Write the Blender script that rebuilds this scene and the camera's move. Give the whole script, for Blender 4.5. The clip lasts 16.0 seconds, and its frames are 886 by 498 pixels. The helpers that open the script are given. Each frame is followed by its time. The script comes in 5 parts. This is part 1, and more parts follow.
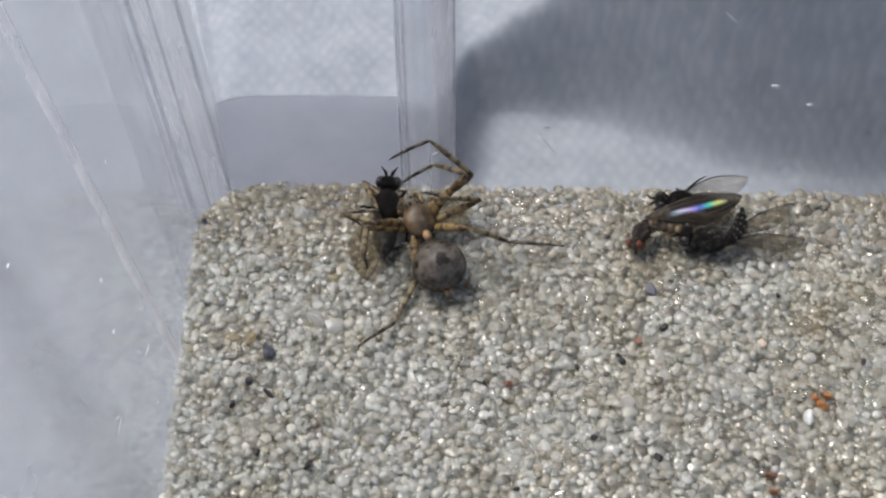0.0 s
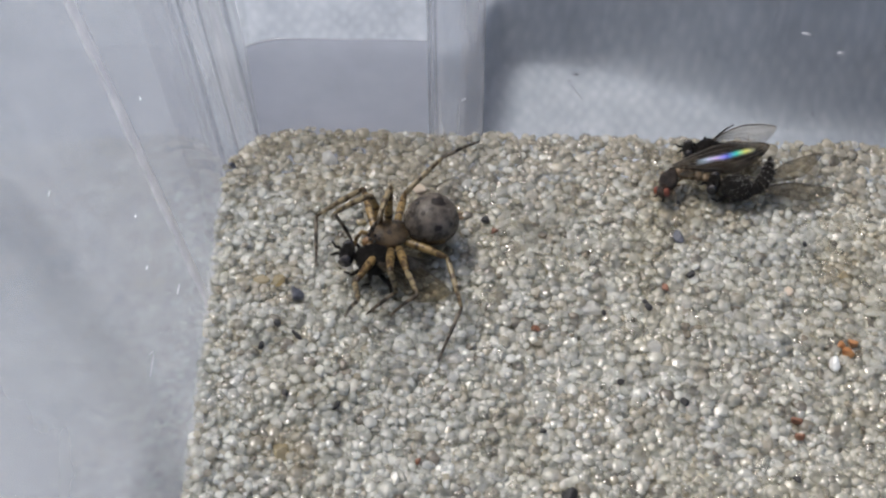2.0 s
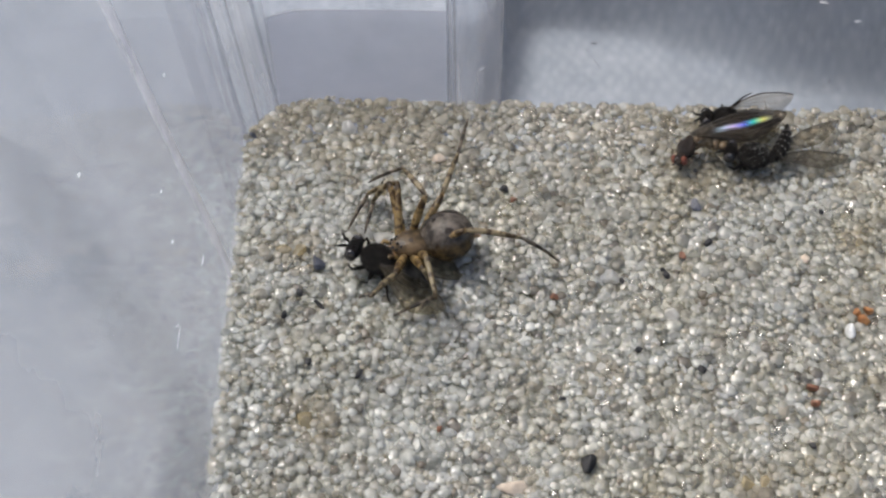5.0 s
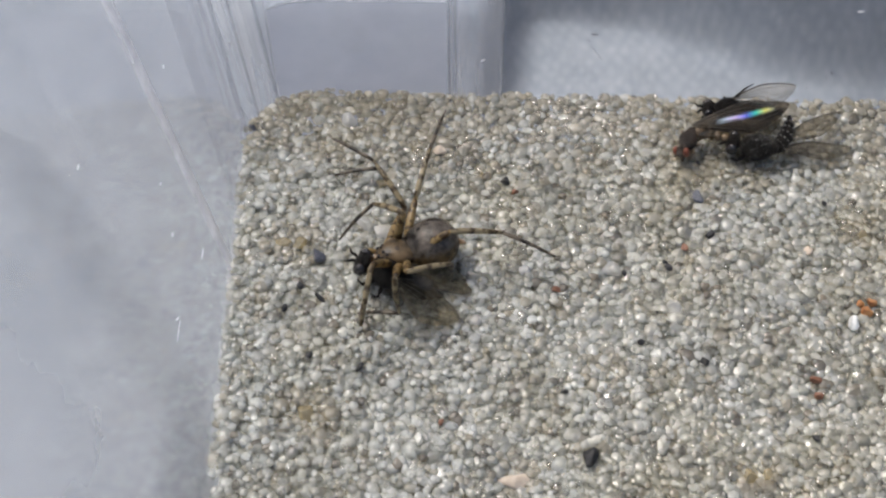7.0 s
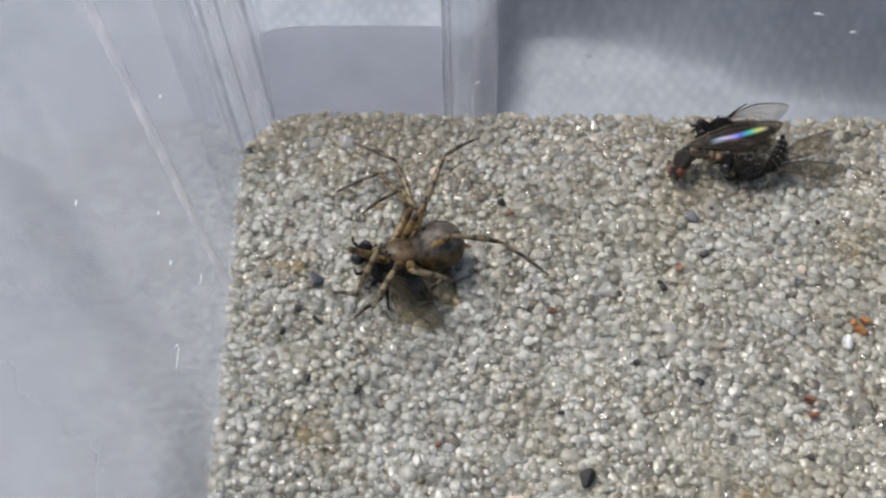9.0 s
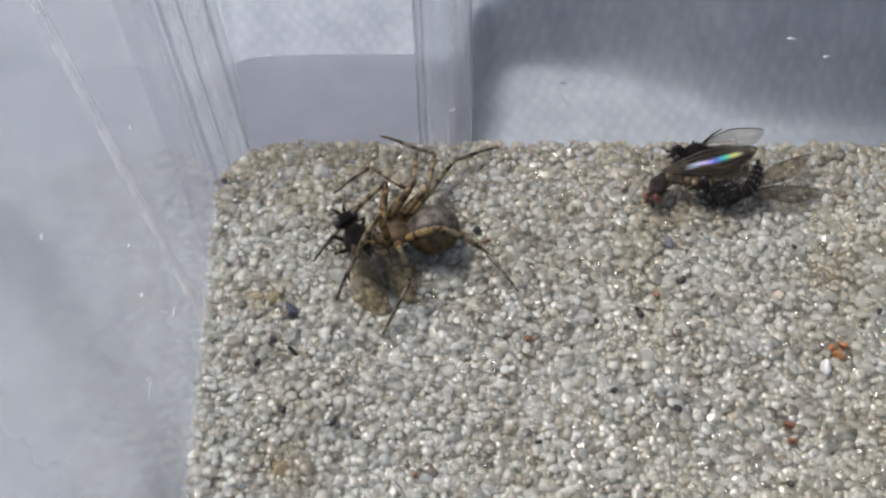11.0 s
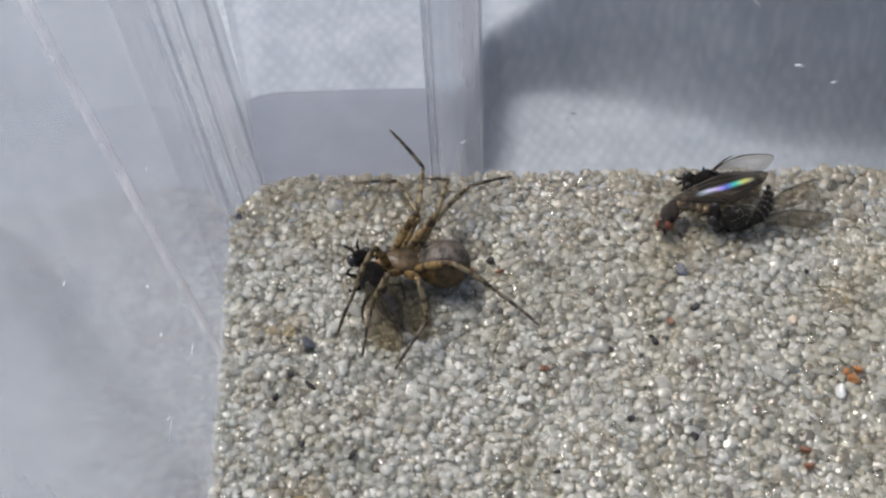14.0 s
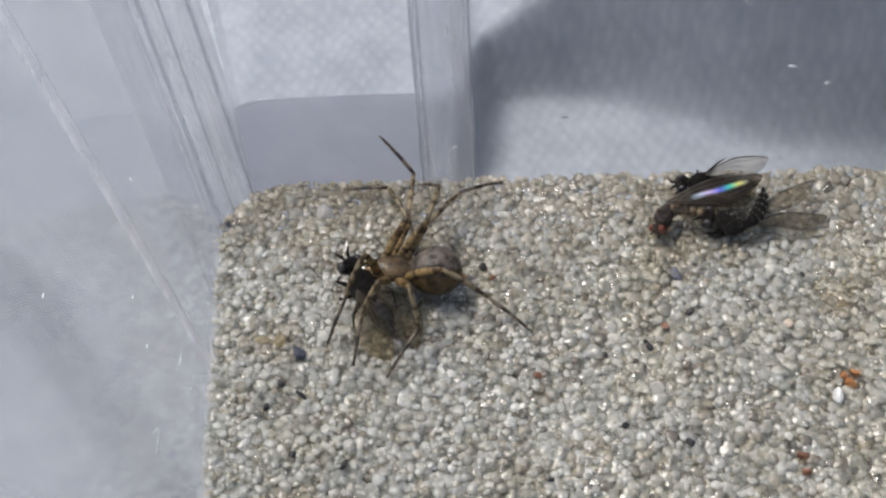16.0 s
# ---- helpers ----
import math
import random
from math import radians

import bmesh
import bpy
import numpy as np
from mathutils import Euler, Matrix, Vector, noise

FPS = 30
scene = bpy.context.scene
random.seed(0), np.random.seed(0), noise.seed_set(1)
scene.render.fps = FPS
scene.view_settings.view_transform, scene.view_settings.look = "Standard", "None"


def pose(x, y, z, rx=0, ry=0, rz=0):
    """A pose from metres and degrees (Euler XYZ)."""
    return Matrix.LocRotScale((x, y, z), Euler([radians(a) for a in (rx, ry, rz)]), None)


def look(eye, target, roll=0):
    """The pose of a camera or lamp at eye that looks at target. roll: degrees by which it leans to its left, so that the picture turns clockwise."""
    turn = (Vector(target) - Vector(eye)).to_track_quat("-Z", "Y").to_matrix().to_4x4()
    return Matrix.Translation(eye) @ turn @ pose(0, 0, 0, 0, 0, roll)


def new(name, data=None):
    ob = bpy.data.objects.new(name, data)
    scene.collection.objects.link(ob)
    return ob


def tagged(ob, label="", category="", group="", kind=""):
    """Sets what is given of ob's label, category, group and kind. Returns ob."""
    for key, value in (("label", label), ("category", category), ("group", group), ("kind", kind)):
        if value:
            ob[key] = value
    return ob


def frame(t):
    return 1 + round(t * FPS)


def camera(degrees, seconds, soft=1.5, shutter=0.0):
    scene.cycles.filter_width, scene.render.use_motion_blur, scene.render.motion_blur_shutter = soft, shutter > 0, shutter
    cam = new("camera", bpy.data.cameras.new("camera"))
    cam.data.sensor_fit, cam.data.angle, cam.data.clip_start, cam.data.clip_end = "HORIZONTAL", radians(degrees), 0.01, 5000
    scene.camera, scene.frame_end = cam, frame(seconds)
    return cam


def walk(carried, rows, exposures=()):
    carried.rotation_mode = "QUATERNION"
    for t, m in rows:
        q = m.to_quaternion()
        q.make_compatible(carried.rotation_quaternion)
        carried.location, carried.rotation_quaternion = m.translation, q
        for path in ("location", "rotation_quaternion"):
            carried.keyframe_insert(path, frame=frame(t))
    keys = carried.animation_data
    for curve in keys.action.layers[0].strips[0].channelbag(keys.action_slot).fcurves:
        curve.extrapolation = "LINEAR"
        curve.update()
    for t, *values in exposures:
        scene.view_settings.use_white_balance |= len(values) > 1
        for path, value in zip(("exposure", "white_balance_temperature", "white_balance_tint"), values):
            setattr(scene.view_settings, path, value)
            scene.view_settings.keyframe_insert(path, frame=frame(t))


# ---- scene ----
MM = 0.001                      # everything below is written in millimetres


# ---------------------------------------------------------------- camera
def eye(x, y, z, yaw, pitch, roll):
    """A hand-held camera over the box: place in millimetres, turn in degrees."""
    return pose(x * MM, y * MM, z * MM, 0, 0, yaw) @ pose(0, 0, 0, 90 + pitch, 0, 0) @ pose(0, 0, 0, 0, 0, roll)


cam = camera(36.0, 16.0, soft=2.2)
WALK = [
    (0.0, 0.000, -18.536, 26.471, -0.000, -55.000, -0.000),
    (0.5, -0.222, -18.891, 26.592, 0.049, -54.705, 0.243),
    (1.0, -0.328, -18.905, 26.591, 0.015, -55.080, 0.290),
    (1.5, -0.386, -18.944, 26.630, 0.292, -55.371, 0.076),
    (2.0, -0.482, -19.094, 26.206, 0.500, -56.198, 0.159),
    (2.5, -0.256, -19.017, 25.952, 0.138, -56.702, 0.495),
    (3.0, -0.346, -19.000, 25.720, 0.722, -57.472, 0.293),
    (3.5, -0.593, -18.764, 25.930, 0.910, -58.229, -0.118),
    (4.0, -0.653, -18.843, 26.155, 1.456, -58.146, -0.757),
    (4.5, -0.548, -19.011, 26.487, 1.357, -57.991, -0.614),
    (4.7, -0.646, -18.968, 26.753, 1.461, -58.275, -0.787),
    (6.8, -0.730, -18.773, 26.665, 1.158, -58.473, -0.789),
    (7.0, -0.733, -18.848, 26.591, 1.298, -58.572, -0.875),
    (7.5, -0.724, -18.803, 26.834, 1.402, -58.592, -1.146),
    (8.0, -0.630, -18.842, 26.841, 1.019, -58.433, -0.781),
    (8.2, -0.683, -18.700, 26.897, 1.485, -58.670, -1.269),
    (10.5, -0.362, -18.468, 27.116, 1.096, -57.833, -1.669),
    (11.0, -0.315, -18.409, 26.942, 0.477, -57.485, -1.246),
    (11.5, -0.397, -18.254, 26.919, 0.463, -57.382, -1.764),
    (12.0, -0.470, -18.189, 26.920, 0.443, -57.304, -2.173),
    (12.5, -0.411, -18.183, 27.021, 0.612, -57.299, -2.353),
    (13.0, -0.570, -18.279, 27.106, 0.875, -57.083, -2.559),
    (13.5, -0.535, -18.396, 27.312, 0.812, -56.806, -2.487),
    (14.0, -0.490, -18.210, 27.334, 0.904, -56.824, -2.722),
    (14.5, -0.305, -18.054, 27.349, 0.836, -56.763, -2.992),
    (15.0, -0.337, -18.129, 27.319, 0.952, -56.555, -3.203),
    (15.5, -0.164, -18.034, 27.342, 1.183, -56.464, -3.565),
    (16.0, -0.184, -18.002, 27.047, 1.235, -56.591, -3.614),
]
walk(cam, [(row[0], eye(*row[1:])) for row in WALK])

# ---------------------------------------------------------------- light
world = bpy.data.worlds.new("daylight")
scene.world = world
world.use_nodes = True
wn, wl = world.node_tree.nodes, world.node_tree.links
sky = wn.new("ShaderNodeTexSky")
sky.sky_type = "NISHITA"
sky.sun_disc = False
sky.sun_elevation = radians(56)
sky.sun_rotation = radians(-48)
sky.air_density = 1.05
sky.dust_density = 6.5
wn["Background"].inputs["Strength"].default_value = 0.135
wl.new(sky.outputs["Color"], wn["Background"].inputs["Color"])

sun = new("sun", bpy.data.lights.new("sun", "SUN"))
sun.data.energy = 1.9
sun.data.angle = radians(18)
sun.data.color = (1.0, 0.99, 0.955)
sun.matrix_world = look((-0.42, 0.37, 0.83), (0, 0, 0))
scene.view_settings.exposure = 0.46


# ---------------------------------------------------------------- materials
def material(name):
    m = bpy.data.materials.new(name)
    m.use_nodes = True
    return m, m.node_tree.nodes, m.node_tree.links, m.node_tree.nodes["Principled BSDF"]


def tex(nodes, links, scale, detail=4.0, rough=0.6, kind="ShaderNodeTexNoise"):
    """A solid texture in object space; scale counts features per millimetre."""
    co = nodes.new("ShaderNodeTexCoord")
    t = nodes.new(kind)
    t.inputs["Scale"].default_value = scale * 1000
    if kind == "ShaderNodeTexNoise":
        t.inputs["Detail"].default_value = detail
        t.inputs["Roughness"].default_value = rough
    links.new(co.outputs["Object"], t.inputs["Vector"])
    return t


def ramp(nodes, links, source, stops, blend="LINEAR"):
    r = nodes.new("ShaderNodeValToRGB")
    r.color_ramp.interpolation = blend
    e = r.color_ramp.elements
    while len(e) < len(stops):
        e.new(0.5)
    for k, (at, col) in enumerate(stops):
        e[k].position = at
        e[k].color = (*col, 1) if len(col) == 3 else col
    links.new(source, r.inputs["Fac"])
    return r


def bump(nodes, links, source, bsdf, height, strength=1.0):
    b = nodes.new("ShaderNodeBump")
    b.inputs["Strength"].default_value = strength
    b.inputs["Distance"].default_value = height * MM
    links.new(source, b.inputs["Height"])
    links.new(b.outputs["Normal"], bsdf.inputs["Normal"])
    return b


def mixed(nodes, links, fac, a, b):
    m = nodes.new("ShaderNodeMixShader")
    if isinstance(fac, float):
        m.inputs["Fac"].default_value = fac
    else:
        links.new(fac, m.inputs["Fac"])
    links.new(a, m.inputs[1])
    links.new(b, m.inputs[2])
    return m


def to_output(nodes, links, shader):
    links.new(shader, nodes["Material Output"].inputs["Surface"])


def coat(name, dark, light, scale, rough=0.5, spec=0.5, height=0.01, lo=0.35, hi=0.65, fine=6.0):
    """An opaque surface with colour in patches and a fine grain."""
    m, n, l, b = material(name)
    t = tex(n, l, scale)
    r = ramp(n, l, t.outputs["Fac"], [(lo, dark), (hi, light)])
    l.new(r.outputs["Color"], b.inputs["Base Color"])
    b.inputs["Roughness"].default_value = rough
    b.inputs["Specular IOR Level"].default_value = spec
    f = tex(n, l, scale * fine)
    bump(n, l, f.outputs["Fac"], b, height)
    return m


def quartz(name, stops, clear=(0.3, 1.0), tan_a=0.45, tan_col=(0.88, 0.84, 0.74)):
    """Worn glassy grains: each island its own tint and clearness, cloudy inside, with a wet-looking gloss."""
    m, n, l, b = material(name)
    geo = n.new("ShaderNodeNewGeometry")
    r = ramp(n, l, geo.outputs["Random Per Island"], stops)
    stain = tex(n, l, 0.32, 3.0)
    tan = ramp(n, l, stain.outputs["Fac"], [(tan_a, (1, 1, 1)), (tan_a + 0.26, tan_col)])
    cloud = tex(n, l, 6.0, 4.0)
    dirt = ramp(n, l, cloud.outputs["Fac"], [(0.34, (0.84, 0.82, 0.76)), (0.56, (1, 1, 1))])
    colour = r.outputs["Color"]
    for layer in (tan, dirt):
        mul = n.new("ShaderNodeMix")
        mul.data_type, mul.blend_type = "RGBA", "MULTIPLY"
        mul.inputs["Factor"].default_value = 1.0
        l.new(colour, mul.inputs["A"])
        l.new(layer.outputs["Color"], mul.inputs["B"])
        colour = mul.outputs["Result"]
    l.new(colour, b.inputs["Base Color"])
    b.inputs["IOR"].default_value = 1.5
    # scrambled island number, so that clearness does not follow tint
    far = n.new("ShaderNodeMath")
    far.operation = "MULTIPLY"
    far.inputs[1].default_value = 57.31
    l.new(geo.outputs["Random Per Island"], far.inputs[0])
    frac = n.new("ShaderNodeMath")
    frac.operation = "FRACT"
    l.new(far.outputs["Value"], frac.inputs[0])
    for socket, lo, hi in (("Transmission Weight", *clear), ("Roughness", 0.26, 0.04)):
        mr = n.new("ShaderNodeMapRange")
        mr.inputs["To Min"].default_value, mr.inputs["To Max"].default_value = lo, hi
        l.new(frac.outputs["Value"], mr.inputs["Value"])
        l.new(mr.outputs["Result"], b.inputs[socket])
    chip = tex(n, l, 13.0, 3.0)
    relief = bump(n, l, chip.outputs["Fac"], b, 0.014)
    back = n.new("ShaderNodeBsdfTranslucent")
    l.new(colour, back.inputs["Color"])
    milk = mixed(n, l, 0.45, b.outputs["BSDF"], back.outputs["BSDF"])
    thru = n.new("ShaderNodeBsdfTransparent")
    thru.inputs["Color"].default_value = (0.98, 0.975, 0.96, 1)
    pick = ramp(n, l, geo.outputs["Random Per Island"], [(0.0, (0.5, 0.5, 0.5)), (0.2, (0.2, 0.2, 0.2)), (0.4, (0.5, 0.5, 0.5)), (0.6, (0.1, 0.1, 0.1)), (0.8, (0.5, 0.5, 0.5)), (1.0, (0.15, 0.15, 0.15))])
    body = mixed(n, l, pick.outputs["Color"], milk.outputs["Shader"], thru.outputs["BSDF"])
    gloss = n.new("ShaderNodeBsdfGlossy")
    gloss.inputs["Roughness"].default_value = 0.09
    l.new(relief.outputs["Normal"], gloss.inputs["Normal"])
    lw = n.new("ShaderNodeLayerWeight")
    lw.inputs["Blend"].default_value = 0.5
    rim = n.new("ShaderNodeMath")
    rim.operation = "POWER"
    rim.inputs[1].default_value = 4.0
    l.new(lw.outputs["Facing"], rim.inputs[0])
    amount = n.new("ShaderNodeMath")
    amount.operation = "MULTIPLY_ADD"
    amount.inputs[1].default_value, amount.inputs[2].default_value = 0.40, 0.065
    l.new(rim.outputs["Value"], amount.inputs[0])
    to_output(n, l, mixed(n, l, amount.outputs["Value"], body.outputs["Shader"], gloss.outputs["BSDF"]).outputs["Shader"])
    return m


def plastic(name, haze_low, haze_high, scale, tint=(0.97, 0.97, 0.985), body=(0.72, 0.73, 0.77), rough=0.16, stretch=1.0):
    """Clear polystyrene: see-through, with a milky haze in smears, and gloss."""
    m, n, l, b = material(name)
    co = n.new("ShaderNodeTexCoord")
    mp = n.new("ShaderNodeMapping")
    mp.inputs["Scale"].default_value = (1, 1, stretch)
    t = n.new("ShaderNodeTexNoise")
    t.inputs["Scale"].default_value = scale * 1000
    t.inputs["Detail"].default_value = 5.0
    l.new(co.outputs["Object"], mp.inputs["Vector"])
    l.new(mp.outputs["Vector"], t.inputs["Vector"])
    mr = n.new("ShaderNodeMapRange")
    mr.inputs["From Min"].default_value, mr.inputs["From Max"].default_value = 0.32, 0.68
    mr.inputs["To Min"].default_value, mr.inputs["To Max"].default_value = haze_low, haze_high
    l.new(t.outputs["Fac"], mr.inputs["Value"])
    clear = n.new("ShaderNodeBsdfTransparent")
    clear.inputs["Color"].default_value = (*tint, 1)
    b.inputs["Base Color"].default_value = (*body, 1)
    b.inputs["Roughness"].default_value = 0.6
    b.inputs["Specular IOR Level"].default_value = 0.0
    trl = n.new("ShaderNodeBsdfTranslucent")
    trl.inputs["Color"].default_value = (*body, 1)
    milk = mixed(n, l, 0.5, b.outputs["BSDF"], trl.outputs["BSDF"])
    inner = mixed(n, l, mr.outputs["Result"], clear.outputs["BSDF"], milk.outputs["Shader"])
    gloss = n.new("ShaderNodeBsdfGlossy")
    gloss.inputs["Roughness"].default_value = rough
    lw = n.new("ShaderNodeLayerWeight")
    lw.inputs["Blend"].default_value = 0.5
    edge = n.new("ShaderNodeMath")
    edge.operation = "POWER"
    edge.inputs[1].default_value = 5.0
    l.new(lw.outputs["Facing"], edge.inputs[0])
    half = n.new("ShaderNodeMath")
    half.operation = "MULTIPLY_ADD"
    half.inputs[1].default_value, half.inputs[2].default_value = 0.95, 0.04
    l.new(edge.outputs["Value"], half.inputs[0])
    whole = mixed(n, l, half.outputs["Value"], inner.outputs["Shader"], gloss.outputs["BSDF"])
    to_output(n, l, whole.outputs["Shader"])
    return m


def cloth_material():
    m, n, l, b = material("white_cloth")
    co = n.new("ShaderNodeTexCoord")
    waves = []
    for turn in (32, -40):
        mp = n.new("ShaderNodeMapping")
        mp.inputs["Rotation"].default_value = (0, 0, radians(turn))
        w = n.new("ShaderNodeTexWave")
        w.inputs["Scale"].default_value = 900
        w.inputs["Distortion"].default_value = 9.0
        w.inputs["Detail"].default_value = 3.0
        w.inputs["Detail Scale"].default_value = 0.6
        l.new(co.outputs["Object"], mp.inputs["Vector"])
        l.new(mp.outputs["Vector"], w.inputs["Vector"])
        waves.append(w)
    weave = n.new("ShaderNodeMath")
    weave.operation = "MULTIPLY"
    l.new(waves[0].outputs["Fac"], weave.inputs[0])
    l.new(waves[1].outputs["Fac"], weave.inputs[1])
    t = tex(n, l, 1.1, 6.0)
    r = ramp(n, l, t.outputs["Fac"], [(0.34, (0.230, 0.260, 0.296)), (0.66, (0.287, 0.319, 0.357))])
    # weave relief painted into the colour: darker between the threads
    thread_shade = ramp(n, l, weave.outputs["Value"], [(0.05, (0.925, 0.928, 0.932)), (0.6, (1.03, 1.03, 1.03))])
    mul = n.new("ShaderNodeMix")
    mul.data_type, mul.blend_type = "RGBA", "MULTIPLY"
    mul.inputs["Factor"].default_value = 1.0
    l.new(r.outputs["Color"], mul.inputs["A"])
    l.new(thread_shade.outputs["Color"], mul.inputs["B"])
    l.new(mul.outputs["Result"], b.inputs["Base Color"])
    b.inputs["Roughness"].default_value = 0.9
    b.inputs["Specular IOR Level"].default_value = 0.15
    bump(n, l, weave.outputs["Value"], b, 0.035, 0.2)
    return m


def insect_wing(name, smoke=0.25, sheen=0.0, tint=(0.55, 0.5, 0.42), pane=(0.93, 0.92, 0.9)):
    """A thin clear wing membrane; sheen adds a painted rainbow streak with the gloss of a thin film."""
    m, n, l, b = material(name)
    clear = n.new("ShaderNodeBsdfTransparent")
    clear.inputs["Color"].default_value = (*pane, 1)
    t = tex(n, l, 1.6, 3.0)
    r = ramp(n, l, t.outputs["Fac"], [(0.3, [c * 0.6 for c in tint]), (0.7, tint)])
    l.new(r.outputs["Color"], b.inputs["Base Color"])
    b.inputs["Roughness"].default_value = 0.4
    b.inputs["Specular IOR Level"].default_value = 0.25
    body = mixed(n, l, smoke, clear.outputs["BSDF"], b.outputs["BSDF"])
    last = body
    if sheen:
        co = n.new("ShaderNodeTexCoord")
        sx = n.new("ShaderNodeSeparateXYZ")
        l.new(co.outputs["Object"], sx.inputs["Vector"])
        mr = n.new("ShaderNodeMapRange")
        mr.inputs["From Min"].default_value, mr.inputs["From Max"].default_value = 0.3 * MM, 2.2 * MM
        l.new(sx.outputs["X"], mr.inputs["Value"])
        # rainbow sheen painted along the wing: fixed colours, partly diffuse
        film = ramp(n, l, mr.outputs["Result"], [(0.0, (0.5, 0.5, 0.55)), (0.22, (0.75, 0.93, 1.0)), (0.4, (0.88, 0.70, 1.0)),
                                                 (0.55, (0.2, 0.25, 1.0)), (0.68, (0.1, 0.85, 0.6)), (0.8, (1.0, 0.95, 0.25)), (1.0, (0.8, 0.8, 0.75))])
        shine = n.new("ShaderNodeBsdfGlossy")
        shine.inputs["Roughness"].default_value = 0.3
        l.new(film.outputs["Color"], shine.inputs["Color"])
        painted_film = n.new("ShaderNodeBsdfDiffuse")
        l.new(film.outputs["Color"], painted_film.inputs["Color"])
        g = mixed(n, l, 0.55, shine.outputs["BSDF"], painted_film.outputs["BSDF"])
        wob = tex(n, l, 1.2, 2.0)
        lane = n.new("ShaderNodeMath")
        lane.operation = "MULTIPLY_ADD"
        lane.inputs[1].default_value = 0.10 * MM
        l.new(wob.outputs["Fac"], lane.inputs[0])
        l.new(sx.outputs["Y"], lane.inputs[2])
        streak = n.new("ShaderNodeMapRange")
        streak.inputs["From Min"].default_value, streak.inputs["From Max"].default_value = -0.16 * MM, 0.22 * MM
        l.new(lane.outputs["Value"], streak.inputs["Value"])
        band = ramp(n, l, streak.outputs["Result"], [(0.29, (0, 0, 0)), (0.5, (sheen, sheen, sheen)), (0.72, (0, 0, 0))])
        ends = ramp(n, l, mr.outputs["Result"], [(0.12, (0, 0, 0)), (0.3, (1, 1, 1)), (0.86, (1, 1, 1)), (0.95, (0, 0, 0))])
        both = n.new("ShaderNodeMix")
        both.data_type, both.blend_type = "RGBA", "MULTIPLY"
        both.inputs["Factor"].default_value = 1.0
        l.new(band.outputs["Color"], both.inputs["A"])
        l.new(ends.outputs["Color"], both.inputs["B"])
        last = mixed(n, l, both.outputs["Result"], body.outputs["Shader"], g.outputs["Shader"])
    to_output(n, l, last.outputs["Shader"])
    return m


GRAINS = [(0.0, (0.82, 0.84, 0.82)), (0.16, (0.90, 0.915, 0.90)), (0.34, (0.755, 0.77, 0.735)), (0.5, (0.875, 0.89, 0.875)), (0.64, (0.725, 0.74, 0.70)),
          (0.76, (0.83, 0.84, 0.79)), (0.86, (0.885, 0.90, 0.885)), (0.95, (0.65, 0.63, 0.56)), (0.985, (0.30, 0.26, 0.20)), (1.0, (0.90, 0.91, 0.895))]
M_SAND = quartz("quartz_sand", GRAINS)
M_SAND_LOW = quartz("tan_quartz_sand", [(0.0, (0.53, 0.50, 0.415)), (0.4, (0.68, 0.66, 0.585)), (0.75, (0.46, 0.42, 0.33)), (1.0, (0.64, 0.615, 0.535))], clear=(0.3, 0.6))
M_MILK = quartz("milky_quartz", [(0.0, (0.88, 0.89, 0.90)), (1.0, (0.91, 0.92, 0.93))])
M_BED = coat("packed_sand", (0.55, 0.54, 0.47), (0.78, 0.77, 0.71), 5.0, 0.8, 0.3, 0.10)
M_CLEAR = plastic("clear_plastic", 0.015, 0.06, 0.12)
M_SIDE = plastic("milky_plastic", 0.26, 0.42, 0.16, body=(0.56, 0.59, 0.635), rough=0.08)
M_LINE = plastic("mould_line_plastic", 0.12, 0.34, 0.9, body=(0.86, 0.87, 0.89), rough=0.4)
M_POST = plastic("moulded_plastic", 0.06, 0.44, 2.2, tint=(0.92, 0.93, 0.95), body=(0.51, 0.52, 0.55), rough=0.34, stretch=0.02)
M_PANEL = plastic("hazy_plastic", 0.42, 0.60, 0.3, body=(0.47, 0.495, 0.56), rough=0.2)
M_EDGE = plastic("edge_plastic", 0.04, 0.16, 0.5, tint=(0.86, 0.868, 0.885), body=(0.42, 0.43, 0.45))
M_CLOTH = cloth_material()
M_SCUFF = coat("wall_scuff", (0.50, 0.50, 0.52), (0.66, 0.66, 0.68), 5.0, 0.5)


# ---------------------------------------------------------------- mesh helpers
def finish(name, bm, mat, smooth=True):
    """Closes a bmesh drawn in millimetres into mesh data in metres."""
    bmesh.ops.scale(bm, vec=(MM, MM, MM), verts=bm.verts)
    me = bpy.data.meshes.new(name)
    bm.to_mesh(me)
    bm.free()
    me.materials.append(mat)
    if smooth:
        me.polygons.foreach_set("use_smooth", [True] * len(me.polygons))
    return me


def part(name, bm, mat, parent=None, label="", smooth=True):
    ob = new(name, finish(name, bm, mat, smooth))
    if parent:
        ob.parent = parent
    if label:
        ob["label"] = label
    return ob


def block(bm, x0, x1, y0, y1, z0, z1, bevel=0.0):
    c = bmesh.ops.create_cube(bm, size=1)["verts"]
    for v in c:
        v.co = Vector((x0 + (v.co.x + 0.5) * (x1 - x0), y0 + (v.co.y + 0.5) * (y1 - y0), z0 + (v.co.z + 0.5) * (z1 - z0)))
    if bevel:
        edges = list({e for v in c for e in v.link_edges})
        bmesh.ops.bevel(bm, geom=edges, offset=bevel, segments=2, affect="EDGES")


